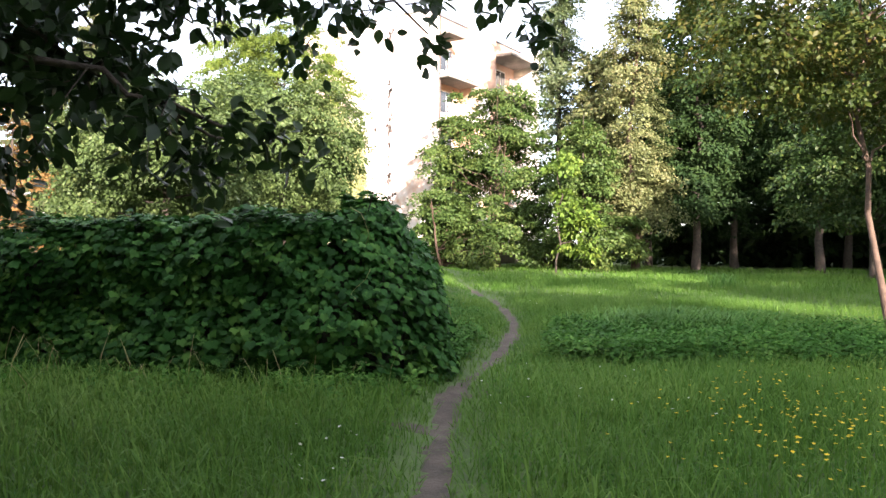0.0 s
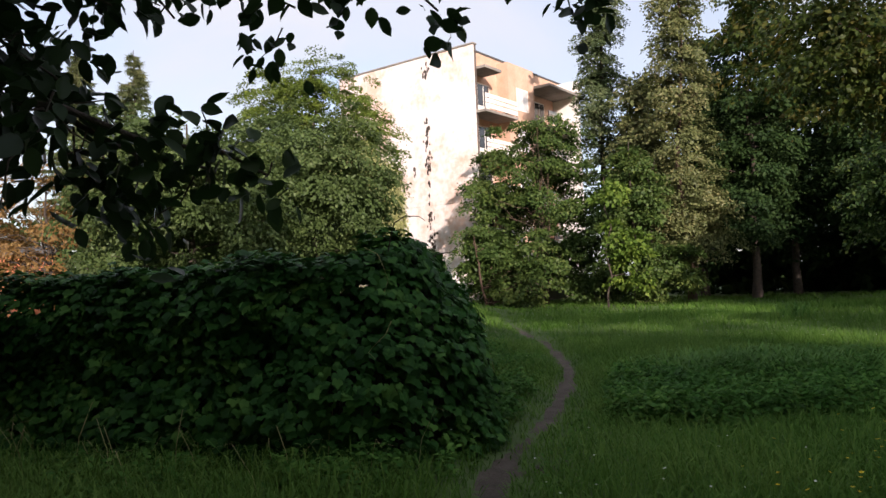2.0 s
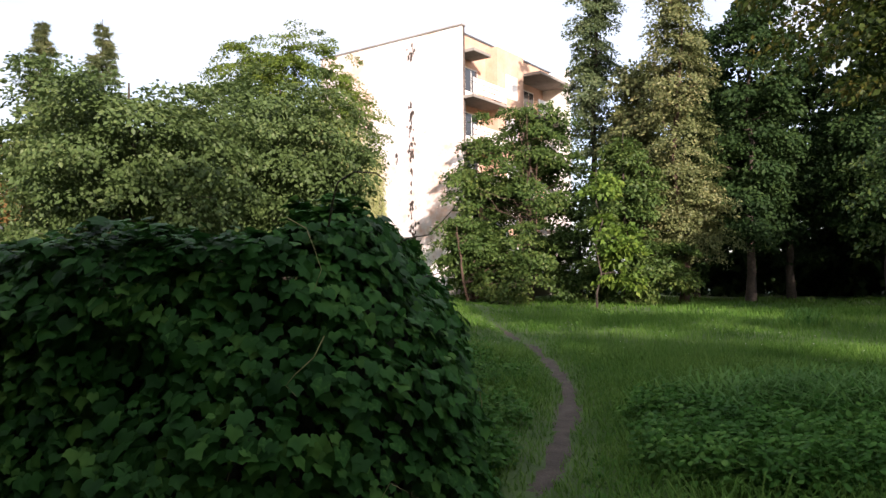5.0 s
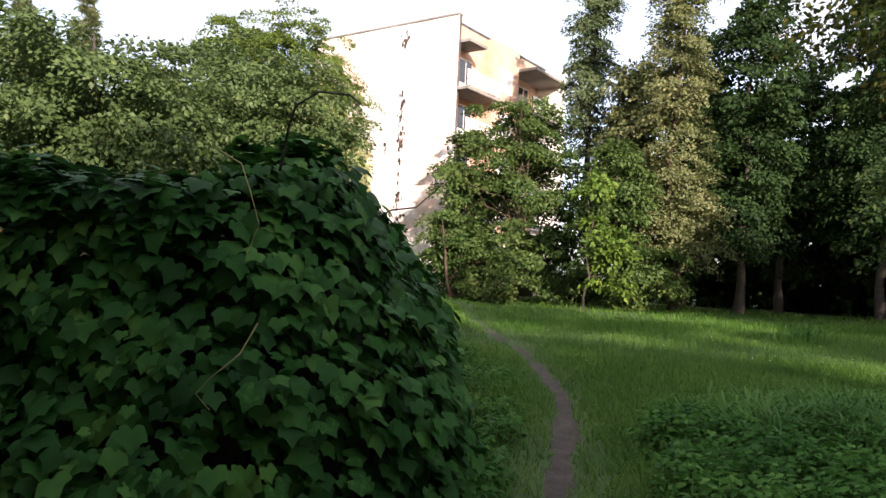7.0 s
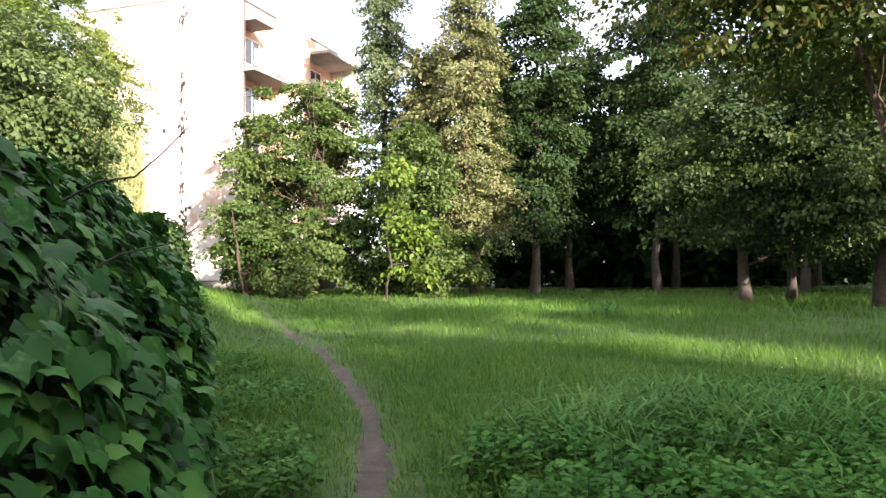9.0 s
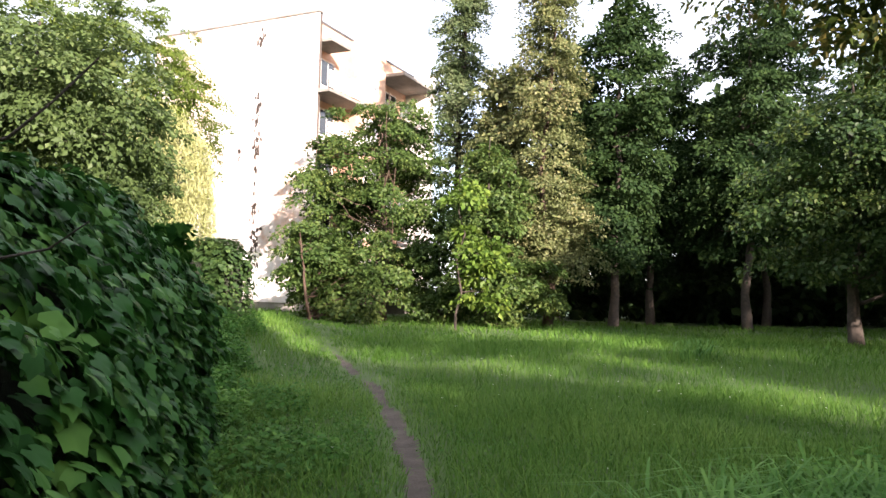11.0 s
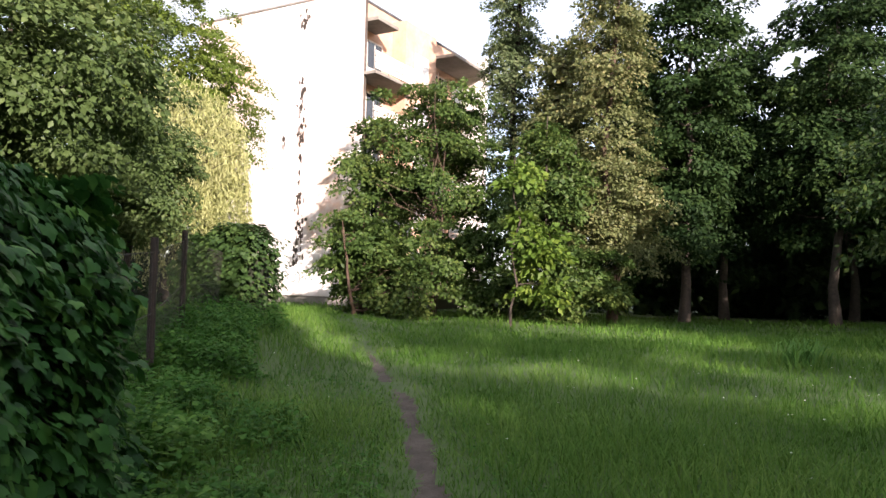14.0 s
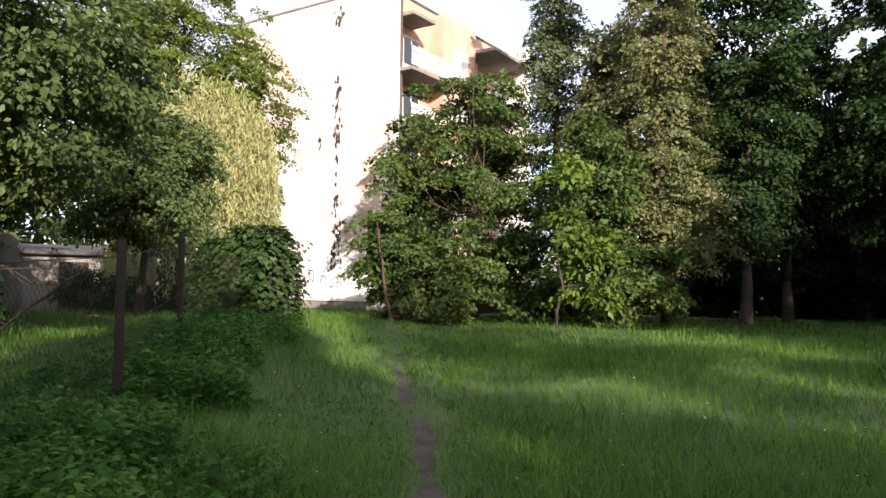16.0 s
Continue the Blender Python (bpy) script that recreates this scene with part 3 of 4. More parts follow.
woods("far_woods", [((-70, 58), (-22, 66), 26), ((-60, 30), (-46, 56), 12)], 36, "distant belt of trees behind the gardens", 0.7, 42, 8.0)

# ---- garden behind the fence ----
tree("linden_tree", -14.1, 44, "round-headed linden with yellow-green leaves", [(0, 0, 9.2, 4.8, 4.4, 6.0), (-2.6, -0.5, 11.2, 2.6, 2.2, 3.6), (1.2, -0.6, 11.4, 3.4, 2.6, 3.2), (2.8, -1, 7, 2.3, 2.2, 4.4)], M_LINDEN, M_BARK, 0.3, n=4200, per=20, spread=0.26, size=0.15, seed=51, shell=3)
for x, y, h, w, s in [(-8.65, 18.7, 5.9, 2.6, 52), (-6.75, 22.2, 6.3, 2.4, 53), (-9.84, 25.09, 5.4, 2.3, 58), (-11.0, 21.6, 5.3, 2.2, 54), (-11.86, 27.21, 6.3, 2.6, 55), (-15.72, 30.45, 5.2, 2.8, 56), (-8.3, 29.6, 5.6, 1.8, 50)]:
    tree("fruit_tree", x, y, "bushy grey-green fruit tree behind the fence", [(0, 0, h * 0.66, w, w, h * 0.32), (w * 0.4, -0.6, h * 0.56, w * 0.7, w * 0.7, h * 0.27), (-w * 0.4, -0.4, h * 0.62, w * 0.7, w * 0.7, h * 0.36)], M_SHRUB, M_BARK, 0.11, n=1500, per=24, spread=0.22, size=0.11, form=LEAF4, seed=s, group="fruit trees behind the fence", first=0.15)

tree("copper_shrub", -16.4, 24.0, "tall shrub with copper-brown sunlit leaves", [(0, 0, 3.0, 2.2, 2.0, 2.8), (-2.2, 0.4, 2.6, 1.8, 1.6, 2.4)], M_ORANGE, M_BARK, 0.08, n=600, per=22, spread=0.26, size=0.13, seed=57, stems=3, first=0.1, category="shrub")
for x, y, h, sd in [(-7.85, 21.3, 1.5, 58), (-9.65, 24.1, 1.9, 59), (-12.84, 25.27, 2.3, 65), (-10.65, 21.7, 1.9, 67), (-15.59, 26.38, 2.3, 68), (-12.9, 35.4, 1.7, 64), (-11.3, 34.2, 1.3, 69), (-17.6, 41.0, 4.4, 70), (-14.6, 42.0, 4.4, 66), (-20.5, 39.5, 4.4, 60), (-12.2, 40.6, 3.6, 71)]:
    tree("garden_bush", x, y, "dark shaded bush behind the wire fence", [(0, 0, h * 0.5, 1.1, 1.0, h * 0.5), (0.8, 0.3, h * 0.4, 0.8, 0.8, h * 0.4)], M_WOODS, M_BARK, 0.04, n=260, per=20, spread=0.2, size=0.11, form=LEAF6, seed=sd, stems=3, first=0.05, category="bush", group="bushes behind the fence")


def willow(x, y):
    rng = np.random.default_rng(61)
    t = thing("willow_tree", pose(x, y, float(height((x, y))[0])), "weeping willow with hanging yellow-green strands", "tree")
    wood = [tube(wander(rng, (0, 0, -0.1), (0.2, 0, 6.0), 8, 0.02), np.linspace(0.2, 0.06, 8), 8)]
    P, T, N = [], [], []
    for i in range(560):
        a, q = rng.uniform(0, 2 * np.pi), rng.random() ** 0.5
        top = np.array([2.6 * q * np.cos(a), 2.4 * q * np.sin(a), 7.9 - 2.8 * q**2.2 + 0.7 * math.sin(3 * a + 1) * q + rng.normal(0, 0.35)])
        if i % 14 == 0:
            wood.append(tube(wander(rng, (0.15, 0, 4.4), top, 5, 0.06), np.linspace(0.06, 0.01, 5), 5))
        n = int(rng.uniform(18, 85))
        s = np.arange(n) * 0.065
        P.append(top + np.column_stack([0.10 * s * np.cos(a) + rng.normal(0, 0.05, n), 0.10 * s * np.sin(a) + rng.normal(0, 0.05, n), -s]))
        T.append(rng.normal(0, 0.35, (n, 3)) - (0, 0, 1))
        N.append(rng.normal(0, 1, (n, 3)))
    P, T, N = np.vstack(P), np.vstack(T), np.vstack(N)
    keep = P[:, 2] > 0.8
    put_np("trunk", *merge(wood), M_BARK, t)
    put_np("crown", *strew(LEAF4, P[keep], frames(N, T)[keep], np.stack([rng.uniform(0.16, 0.3, keep.sum()), np.full(keep.sum(), 0.065), np.full(keep.sum(), 0.2)], 1)), M_WILLOW, t)


def spruce(x, y, h, w, seed):
    rng = np.random.default_rng(seed)
    t = thing("spruce_tree", pose(x, y, 0), "tall pointed spruce with drooping boughs", "tree", "spruces")
    wood = [tube(np.array([(0, 0, -0.2), (0.05, 0, h * 0.5), (0, 0, h)]), [0.2, 0.12, 0.02], 7)]
    P, T = [], []
    z = h * 0.12
    while z < h - 0.2:
        R = w * (1 - z / h) ** 0.9 * rng.uniform(0.75, 1.15) + 0.15
        for a in rng.uniform(0, 2 * np.pi, 7):
            L = R * rng.uniform(0.7, 1.15)
            tip = np.array([L * np.cos(a), L * np.sin(a), z - 0.12 * L + 0.1])
            wood.append(tube(np.array([(0, 0, z), tip * (0.5, 0.5, 1) + (0, 0, 0.03), tip]), [0.04, 0.025, 0.008], 4))
            n = int(26 + 60 * L)
            s = rng.random(n) ** 0.7
            side = np.array([-np.sin(a), np.cos(a), 0])
            q = np.array([0, 0, z]) + s[:, None] * (tip - (0, 0, z)) + rng.normal(0, 0.16, (n, 1)) * side * (1.2 - s[:, None]) * L * 0.5
            P.append(q)
            T.append(np.array([np.cos(a), np.sin(a), -0.9]) + rng.normal(0, 0.5, (n, 3)))
        z += rng.uniform(0.3, 0.5)
    P, T = np.vstack(P), np.vstack(T)
    put_np("trunk", *merge(wood), M_BARK, t)
    S = rng.uniform(0.3, 0.55, len(P))
    put_np("crown", *strew(NEEDLE, P, frames(rng.normal(0, 1, P.shape) + (0, 0, 0.6), T), np.stack([S, S * 0.9, S], 1)), M_SPRUCE, t)


willow(-10.0, 36.5)
spruce(-29.4, 50, 18.8, 4.4, 62)
spruce(-33.8, 50, 19.0, 4.8, 63)

# ---- vine-grown fence ----
HEDGE = np.array([(-9.7, 9.7), (-5.2, 9.25), (-2.65, 9.07), (-2.07, 9.07), (-1.74, 9.19), (-1.56, 9.43), (-1.53, 9.85), (-1.82, 11.3), (-2.22, 13.5), (-2.7, 16.1)])


def hedge_skin(rng, line, n, low, high, half, taper=1.0):
    """Points on the outside of a bulky leaf wall along a line: place, outward way."""
    seg = np.diff(line, axis=0)
    L = np.hypot(*seg.T)
    s = rng.random(n) * L.sum()
    cum = np.concatenate([[0], np.cumsum(L)])
    i = np.clip(np.searchsorted(cum, s) - 1, 0, len(L) - 1)
    t = (s - cum[i]) / L[i]
    c = line[i] + t[:, None] * seg[i]
    u = unit(seg)
    e = np.vstack([u[:1], unit(u[:-1] + u[1:]), u[-1:]])
    d = unit(e[i] * (1 - t[:, None]) + e[i + 1] * t[:, None])
    nrm = np.stack([d[:, 1], -d[:, 0]], 1)
    a = rng.random(n)
    top = high(c)
    around = a * (2 * top + 2 * half)
    z = np.where(around < top, around, np.where(around < top + 2 * half, top, 2 * top + 2 * half - around))
    off = np.where(around < top, half, np.where(around < top + 2 * half, half - (around - top), -half))
    off = np.where(around < top, off, off * 0.8)
    k = np.clip(z / top, 0, 1)
    bulge = 1.28 - 0.35 * k - 0.30 * np.clip((k - 0.8) / 0.2, 0, 1) * (np.abs(off) >= half - 1e-6)
    lean = np.clip(nrm[:, 0], 0, 1) * (off > 0) * taper
    bulge = bulge * (1 - lean) + lean * (1.75 - 0.9 * k - 0.75 * np.clip((k - 0.68) / 0.32, 0, 1))
    q = np.column_stack([c[:, 0] * 1.0, c[:, 1]])
    lump = 0.10 * waves(np.column_stack([s * 1.0, z * 1.3]), 3.2, 9) + 0.06 * waves(np.column_stack([s, z * 1.6]), 8.0, 10)
    o = off * bulge + np.sign(off) * lump * (np.abs(off) > 0.5 * half)
    flat_top = (around >= top) & (around < top + 2 * half)
    fall = 0.55 * np.clip(nrm[:, 0], 0, 1) * taper * np.clip(off / half, 0, 1) * flat_top
    P = np.column_stack([q + nrm * o[:, None], np.maximum(low, z - fall + np.where(np.abs(off) < half - 1e-6, lump, 0))])
    up = (np.abs(off) < half - 1e-6).astype(float)
    N = np.column_stack([nrm * np.where(up > 0, off / half * 0.5, np.sign(off))[:, None], up * 0.9 + 0.25])
    return P, unit(N)


def hedge_top(c):
    near = np.exp(-(((c[:, 0] + 1.25) / 0.6) ** 2 + ((c[:, 1] - 9.25) / 0.8) ** 2))
    return 1.63 + 0.42 * np.clip((c[:, 1] - 10.0) / 1.6, 0, 1) + 0.34 * near + 0.03 * np.clip((c[:, 0] + 6) / 4, 0, 1) + 0.06 * waves(c, 2.2, 12)


def leaf_wall(name, line, top, half, n, size, seed, label, mat=M_VINE, part_from=None, core_in=0.2, rough=0.16):
    rng = np.random.default_rng(seed)
    h = thing(name, pose(*line[len(line) // 2], float(height(line[len(line) // 2])[0])), label, "hedge")
    inv = np.array([*line[len(line) // 2], 0])
    # solid core inside, coloured near-black for the shade between the leaves
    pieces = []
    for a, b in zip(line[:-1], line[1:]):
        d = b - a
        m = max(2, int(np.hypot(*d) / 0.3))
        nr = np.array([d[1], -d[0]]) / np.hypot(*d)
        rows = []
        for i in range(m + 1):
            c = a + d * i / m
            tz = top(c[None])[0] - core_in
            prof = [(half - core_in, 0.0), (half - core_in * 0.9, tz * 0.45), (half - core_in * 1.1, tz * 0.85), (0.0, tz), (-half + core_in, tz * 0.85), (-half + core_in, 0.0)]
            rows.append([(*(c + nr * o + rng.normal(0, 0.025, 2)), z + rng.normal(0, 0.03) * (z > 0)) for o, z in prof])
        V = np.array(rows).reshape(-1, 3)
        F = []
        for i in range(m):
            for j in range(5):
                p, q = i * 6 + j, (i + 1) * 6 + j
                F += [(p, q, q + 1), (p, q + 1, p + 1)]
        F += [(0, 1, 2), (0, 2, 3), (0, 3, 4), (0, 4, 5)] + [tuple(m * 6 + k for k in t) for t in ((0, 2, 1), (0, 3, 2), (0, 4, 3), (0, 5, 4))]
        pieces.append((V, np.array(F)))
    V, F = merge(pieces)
    put_np("shade_core", V - inv, F, M_CORE, h, "solid core coloured dark for the shade between leaves")
    P, N = hedge_skin(rng, line, n, 0.03, top, half)
    ends = []
    for e, o in ((line[0], line[1]), (line[-1], line[-2])):
        k = n // 22
        d = unit((e - o)[None])[0]
        nr = np.array([d[1], -d[0]])
        u, z = rng.uniform(-1, 1, k), rng.random(k) * top(e[None])[0]
        bow = np.sqrt(1 - 0.8 * u**2)
        ends.append((np.column_stack([e + nr * (u * half)[:, None] + d * (bow * 0.28 + rng.normal(0, 0.06, k))[:, None], z]), np.column_stack([np.repeat(d[None], k, 0) + nr * (u * 0.6)[:, None], np.full(k, 0.3)])))
    P, N = np.vstack([P, *[e[0] for e in ends]]), np.vstack([N, *[unit(e[1]) for e in ends]])
    depth = rng.random(len(P)) ** 1.6 * rough
    P = P - N * depth[:, None] + rng.normal(0, 0.02, P.shape)
    P[:, 2] = np.maximum(P[:, 2], 0.04)
    if part_from:
        hid = (P[:, 1] > 9.55) & (P[:, 0] < -2.3) & (P[:, 0] < -1.8 - 0.22 * (P[:, 1] - 10.05)) & (P[:, 2] < 1.45)
        ok = ~hid | (rng.random(len(P)) < 0.04)
        P, N = P[ok], N[ok]
    R = frames(N + np.array([0, 0, 0.85]) + rng.normal(0, 0.40, P.shape), N * 0.6 - np.array([0, 0, 0.9]) + rng.normal(0, 0.5, P.shape))
    S = size * rng.uniform(0.5, 1.35, len(P))
    single = np.zeros(len(P), bool)
    if part_from:
        near = np.flatnonzero((P[:, 0] > -2.15) & (P[:, 1] < 10.75) & (P[:, 1] < 9.35 + 3 * (P[:, 0] + 1.45)) & (depth[ok] < 0.06))
        single[near[:part_from]] = True
        leaf = mesh_np("leaf", *LOBED)
        leaf.materials.append(mat)
        for k in np.flatnonzero(single):
            ob = new("leaf", leaf)
            ob.parent = h
            m = Matrix(R[k].tolist()).to_4x4()
            ob.matrix_local = Matrix.Translation((P[k] - inv).tolist()) @ m @ Matrix.Scale(float(S[k]), 4)
    put_np("foliage", *strew(LOBED, (P - inv)[~single], R[~single], S[~single]), mat, h)
    return h, rng


hedge, hrng = leaf_wall("vine_hedge", HEDGE, hedge_top, 0.46, 66000, 0.074, 71, "fence overgrown with dark green lobed vine leaves", part_from=300, core_in=0.27, rough=0.19)
H2 = np.array([(-6.3, 29.6), (-5.4, 28.7), (-4.5, 28.2)])
leaf_wall("vine_hedge", H2, lambda c: 1.88 + 0.25 * waves(c, 2.4, 13), 0.7, 14000, 0.085, 72, "thick green vine bush at the end of the fence", M_BUSH, core_in=0.45, rough=0.5)

# ---- wire fence ----


def fence():
    line = [(-2.8, 16.3), (-3.55, 20.0), (-4.4, 23.2), (-5.45, 28.75)]
    f = thing("wire_fence", pose(-5.6, 23, 0), "rusty chain-link fence on dark steel posts", "fence")
    for x, y in line:
        bm = bmesh.new()
        bmesh.ops.create_cone(bm, cap_ends=True, segments=10, radius1=0.045, radius2=0.045, depth=2.1, matrix=Matrix.Translation((x + 5.6, y - 23, 0.6 + float(height((x, y))[0]))))
        part("post", bm, M_RUSTY, f)
    for (x0, y0), (x1, y1) in zip(line[:-1], line[1:]):
        L = math.hypot(x1 - x0, y1 - y0)
        ex = np.array([(x1 - x0) / L, (y1 - y0) / L, 0])
        z0, z1 = height(((x0, y0), (x1, y1)))
        ex[2] = (z1 - z0) / L
        o = np.array([x0 + 5.6, y0 - 23, z0 + 0.06])
        pieces = []
        hh, step = 1.42, 0.08
        for sgn in (1, -1):
            for k in np.arange(-hh, L + hh, step):
                s0, s1 = (k, k + hh) if sgn > 0 else (k + hh, k)
                za, zb = 0.0, hh
                a, b = s0, s1
                if min(a, b) < 0 or max(a, b) > L:
                    lo, hi = sorted((a, b))
                    c0, c1 = max(lo, 0), min(hi, L)
                    if c1 - c0 < 0.02:
                        continue
                    za, zb = ((c0 - a) / (b - a) * hh, (c1 - a) / (b - a) * hh)
                    a, b = c0, c1
                pieces.append(tube(np.array([o + ex * a + (0, 0, za), o + ex * b + (0, 0, zb)]), [0.0014, 0.0014], 3))
        for z in (0.02, hh * 0.5, hh):
            pieces.append(tube(np.array([o + (0, 0, z), o + ex * L + (0, 0, z)]), [0.004, 0.004], 4))
        put_np("wire_mesh", *merge(pieces), M_WIRE, f)


fence()


def shed(x, y, turn, w, d, h, mat, label):
    s = thing("garden_shed", pose(x, y, float(height((x, y))[0]), 0, 0, turn), label, "shed")
    part("wall", boxed(-w / 2, -d / 2, -0.2, w / 2, d / 2, h, bevel=0.02), mat, s)
    bm = boxed(-w / 2 - 0.2, -d / 2 - 0.25, h + 0.004, w / 2 + 0.2, d / 2 + 0.2, h + 0.12, bevel=0.02)
    for v in bm.verts:
        v.co.z += 0.12 * (v.co.y + d / 2)
    part("roof", bm, M_TAR, s)
    part("door", boxed(-0.45, -d / 2 - 0.05, 0, 0.45, -d / 2 - 0.004, 1.95, bevel=0.01), M_RUSTY, s)


shed(-26, 31, 40, 7, 4, 2.9, M_REDWALL, "low red brick shed behind the garden")


def slab_stone(x, y, k):
    """A pale upright slab with a rounded top."""
    bm = bmesh.new()
    ring = [bm.verts.new((-0.36 * k, 0, 0)), bm.verts.new((0.36 * k, 0, 0))]
    ring += [bm.verts.new((0.30 * k * math.cos(a), 0, k * (1.35 + 0.30 * math.sin(a)))) for a in np.linspace(0, math.pi, 11)]
    bm.faces.new(ring)
    bmesh.ops.solidify(bm, geom=bm.faces[:], thickness=0.12)
    bmesh.ops.recalc_face_normals(bm, faces=bm.faces)
    ob = part("concrete_slab", bm, M_SLAB)
    ob.matrix_world = pose(x, y, float(height((x, y))[0]) - 0.05, -4, 0, 34)
    tagged(ob, "pale upright concrete slab with a rounded top", "slab")


slab_stone(-14.6, 33.6, 1.5)
shed(-14.9, 37.6, 34, 5.2, 2.6, 2.2, M_SLAB, "low grey plastered shed among dark bushes")


def pale_board(x, y):
    """A broken pale board lying in the dark grass."""
    bm = bmesh.new()
    ring = [bm.verts.new(p) for p in ((-0.34, -0.10, 0), (0.20, -0.14, 0), (0.36, 0.02, 0), (0.26, 0.16, 0), (-0.12, 0.12, 0))]
    bm.faces.new(ring)
    bmesh.ops.solidify(bm, geom=bm.faces[:], thickness=0.03)
    bmesh.ops.recalc_face_normals(bm, faces=bm.faces)
    ob = part("pale_board", bm, M_WHITEWALL)
    ob.matrix_world = pose(x, y, float(height((x, y))[0]) + 0.05, 14, 6, 30)
    tagged(ob, "broken white board lying in dark grass", "board")


pale_board(-10.2, 31.2)

# ---- overhanging fruit tree by the path ----


def overhang():
    """A tree whose limbs hang over the first steps of the way."""
    rng = np.random.default_rng(81)
    foot = np.array([-4.33, 2.6, 0])
    t = thing("apple_tree", pose(*foot), "old apple tree with dark drooping leafy limbs", "tree")
    fork = np.array([-3.93, 3.2, 2.1])
    wood = [tube(wander(rng, foot - (0, 0, 0.1), fork, 6, 0.03), np.linspace(0.19, 0.13, 6), 10)]
    limbs = [((-2.83, 5, 2.75), (-1.58, 5.75, 2.05), 0.04), ((-2.58, 4.9, 2.4), (-1.26, 5.63, 1.98), 0.035), ((-1.83, 5, 4.0), (-0.63, 6.3, 2.85), 0.05), ((-1.43, 5, 4.2), (0.12, 6.6, 3.02), 0.05),
             ((-3.43, 5.2, 3.4), (-3.03, 6.2, 2.6), 0.05), ((-2.83, 5, 4.0), (-2.03, 6.3, 2.95), 0.05), ((-4.23, 5, 3.0), (-4.03, 6.6, 2.2), 0.05), ((-1.13, 4.2, 4.6), (0.97, 5.8, 3.8), 0.05),
             ((-3.23, 4.4, 3.0), (-2.18, 5.3, 2.3), 0.04), ((-3.63, 4.6, 2.9), (-2.83, 5.7, 2.35), 0.04), ((-2.93, 4.6, 3.4), (-1.93, 5.6, 2.75), 0.04), ((-2.63, 4.8, 3.6), (-1.33, 6.2, 2.9), 0.04), ((-3.43, 5, 3.2), (-2.53, 6, 2.75), 0.04),
             ((-4.03, 4.6, 2.6), (-3.18, 5.9, 1.95), 0.04), ((-3.83, 5.2, 2.7), (-3.58, 6.4, 1.85), 0.04), ((-3.93, 4.4, 2.9), (-2.73, 5.5, 2.1), 0.04), ((-4.53, 1.2, 4.0), (-4.43, -0.2, 3.6), 0.06), ((-3.23, 1.6, 4.6), (-1.83, 0.4, 4.4), 0.06), ((-3.23, 3.5, 4.8), (-2.23, 3.6, 5.4), 0.06), ((-2.13, 2.8, 4.6), (0.17, 3.2, 4.6), 0.05), ((-2.13, 1.5, 4.6), (0.57, 0.8, 4.2), 0.05), ((-2.63, 3.2, 4.2), (-0.43, 4.4, 4.2), 0.05)]
    C, O = [], []
    for mid, tip, r in limbs:
        a = wander(rng, fork, mid, 6, 0.04)
        b = wander(rng, mid, tip, 8, 0.05)
        line = np.vstack([a, b[1:]])
        wood.append(tube(line, np.linspace(r, 0.006, len(line)), 7))
        for s in np.linspace(0.45, 1, 15):
            p = line[min(int(s * (len(line) - 1)), len(line) - 1)] + rng.normal(0, 0.05, 3)
            e = p + rng.normal(0, 0.17, 3) - (0, 0, 0.10)
            wood.append(tube(wander(rng, p, e, 4, 0.08), np.linspace(0.006, 0.0025, 4), 4))
            for k in range(2):
                C.append(p + (e - p) * rng.uniform(0.3, 1))
                O.append(unit((e - p)[None])[0])
    put_np("trunk", *merge([(v - foot, f) for v, f in wood]), M_BARK, t)
    # unseen foliage above the view, spread leftward to shade the hedge front
    Cu, Ou = blob_points(rng, [(-3.83, 1.7, 5.2, 3.0, 2.4, 1.3), (-1.23, 0.6, 4.9, 2.2, 1.8, 1.0), (-2.83, 4, 5.4, 2.2, 1.2, 1.0), (-5.23, 4.6, 4.9, 1.8, 1.6, 0.8), (-6.13, 5.2, 5.2, 2.6, 2.0, 0.9), (-7.63, 3, 5.2, 2.4, 2.4, 1.2), (-3.23, 6.2, 5.3, 1.6, 1.2, 0.6)], 190, 1.2)
    put_np("shade_crown", *(lambda v, f: (v - foot, f))(*clumps(rng, Cu, Ou, 90, 0.6, 0.15, LEAF4)), M_APPLE, t)
    C, O = np.array(C), np.array(O)
    n = len(C) * 11
    Cc, Oo = np.repeat(C, 11, 0), np.repeat(O, 11, 0)
    P = Cc + rng.normal(0, 0.075, (n, 3))
    R = frames(rng.normal(0, 0.6, (n, 3)) + (0, 0, 0.5) + Oo * 0.3, Oo * 0.5 + rng.normal(0, 0.5, (n, 3)) - (0, 0, 0.75))
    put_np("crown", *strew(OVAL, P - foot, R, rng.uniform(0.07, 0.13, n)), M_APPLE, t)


overhang()

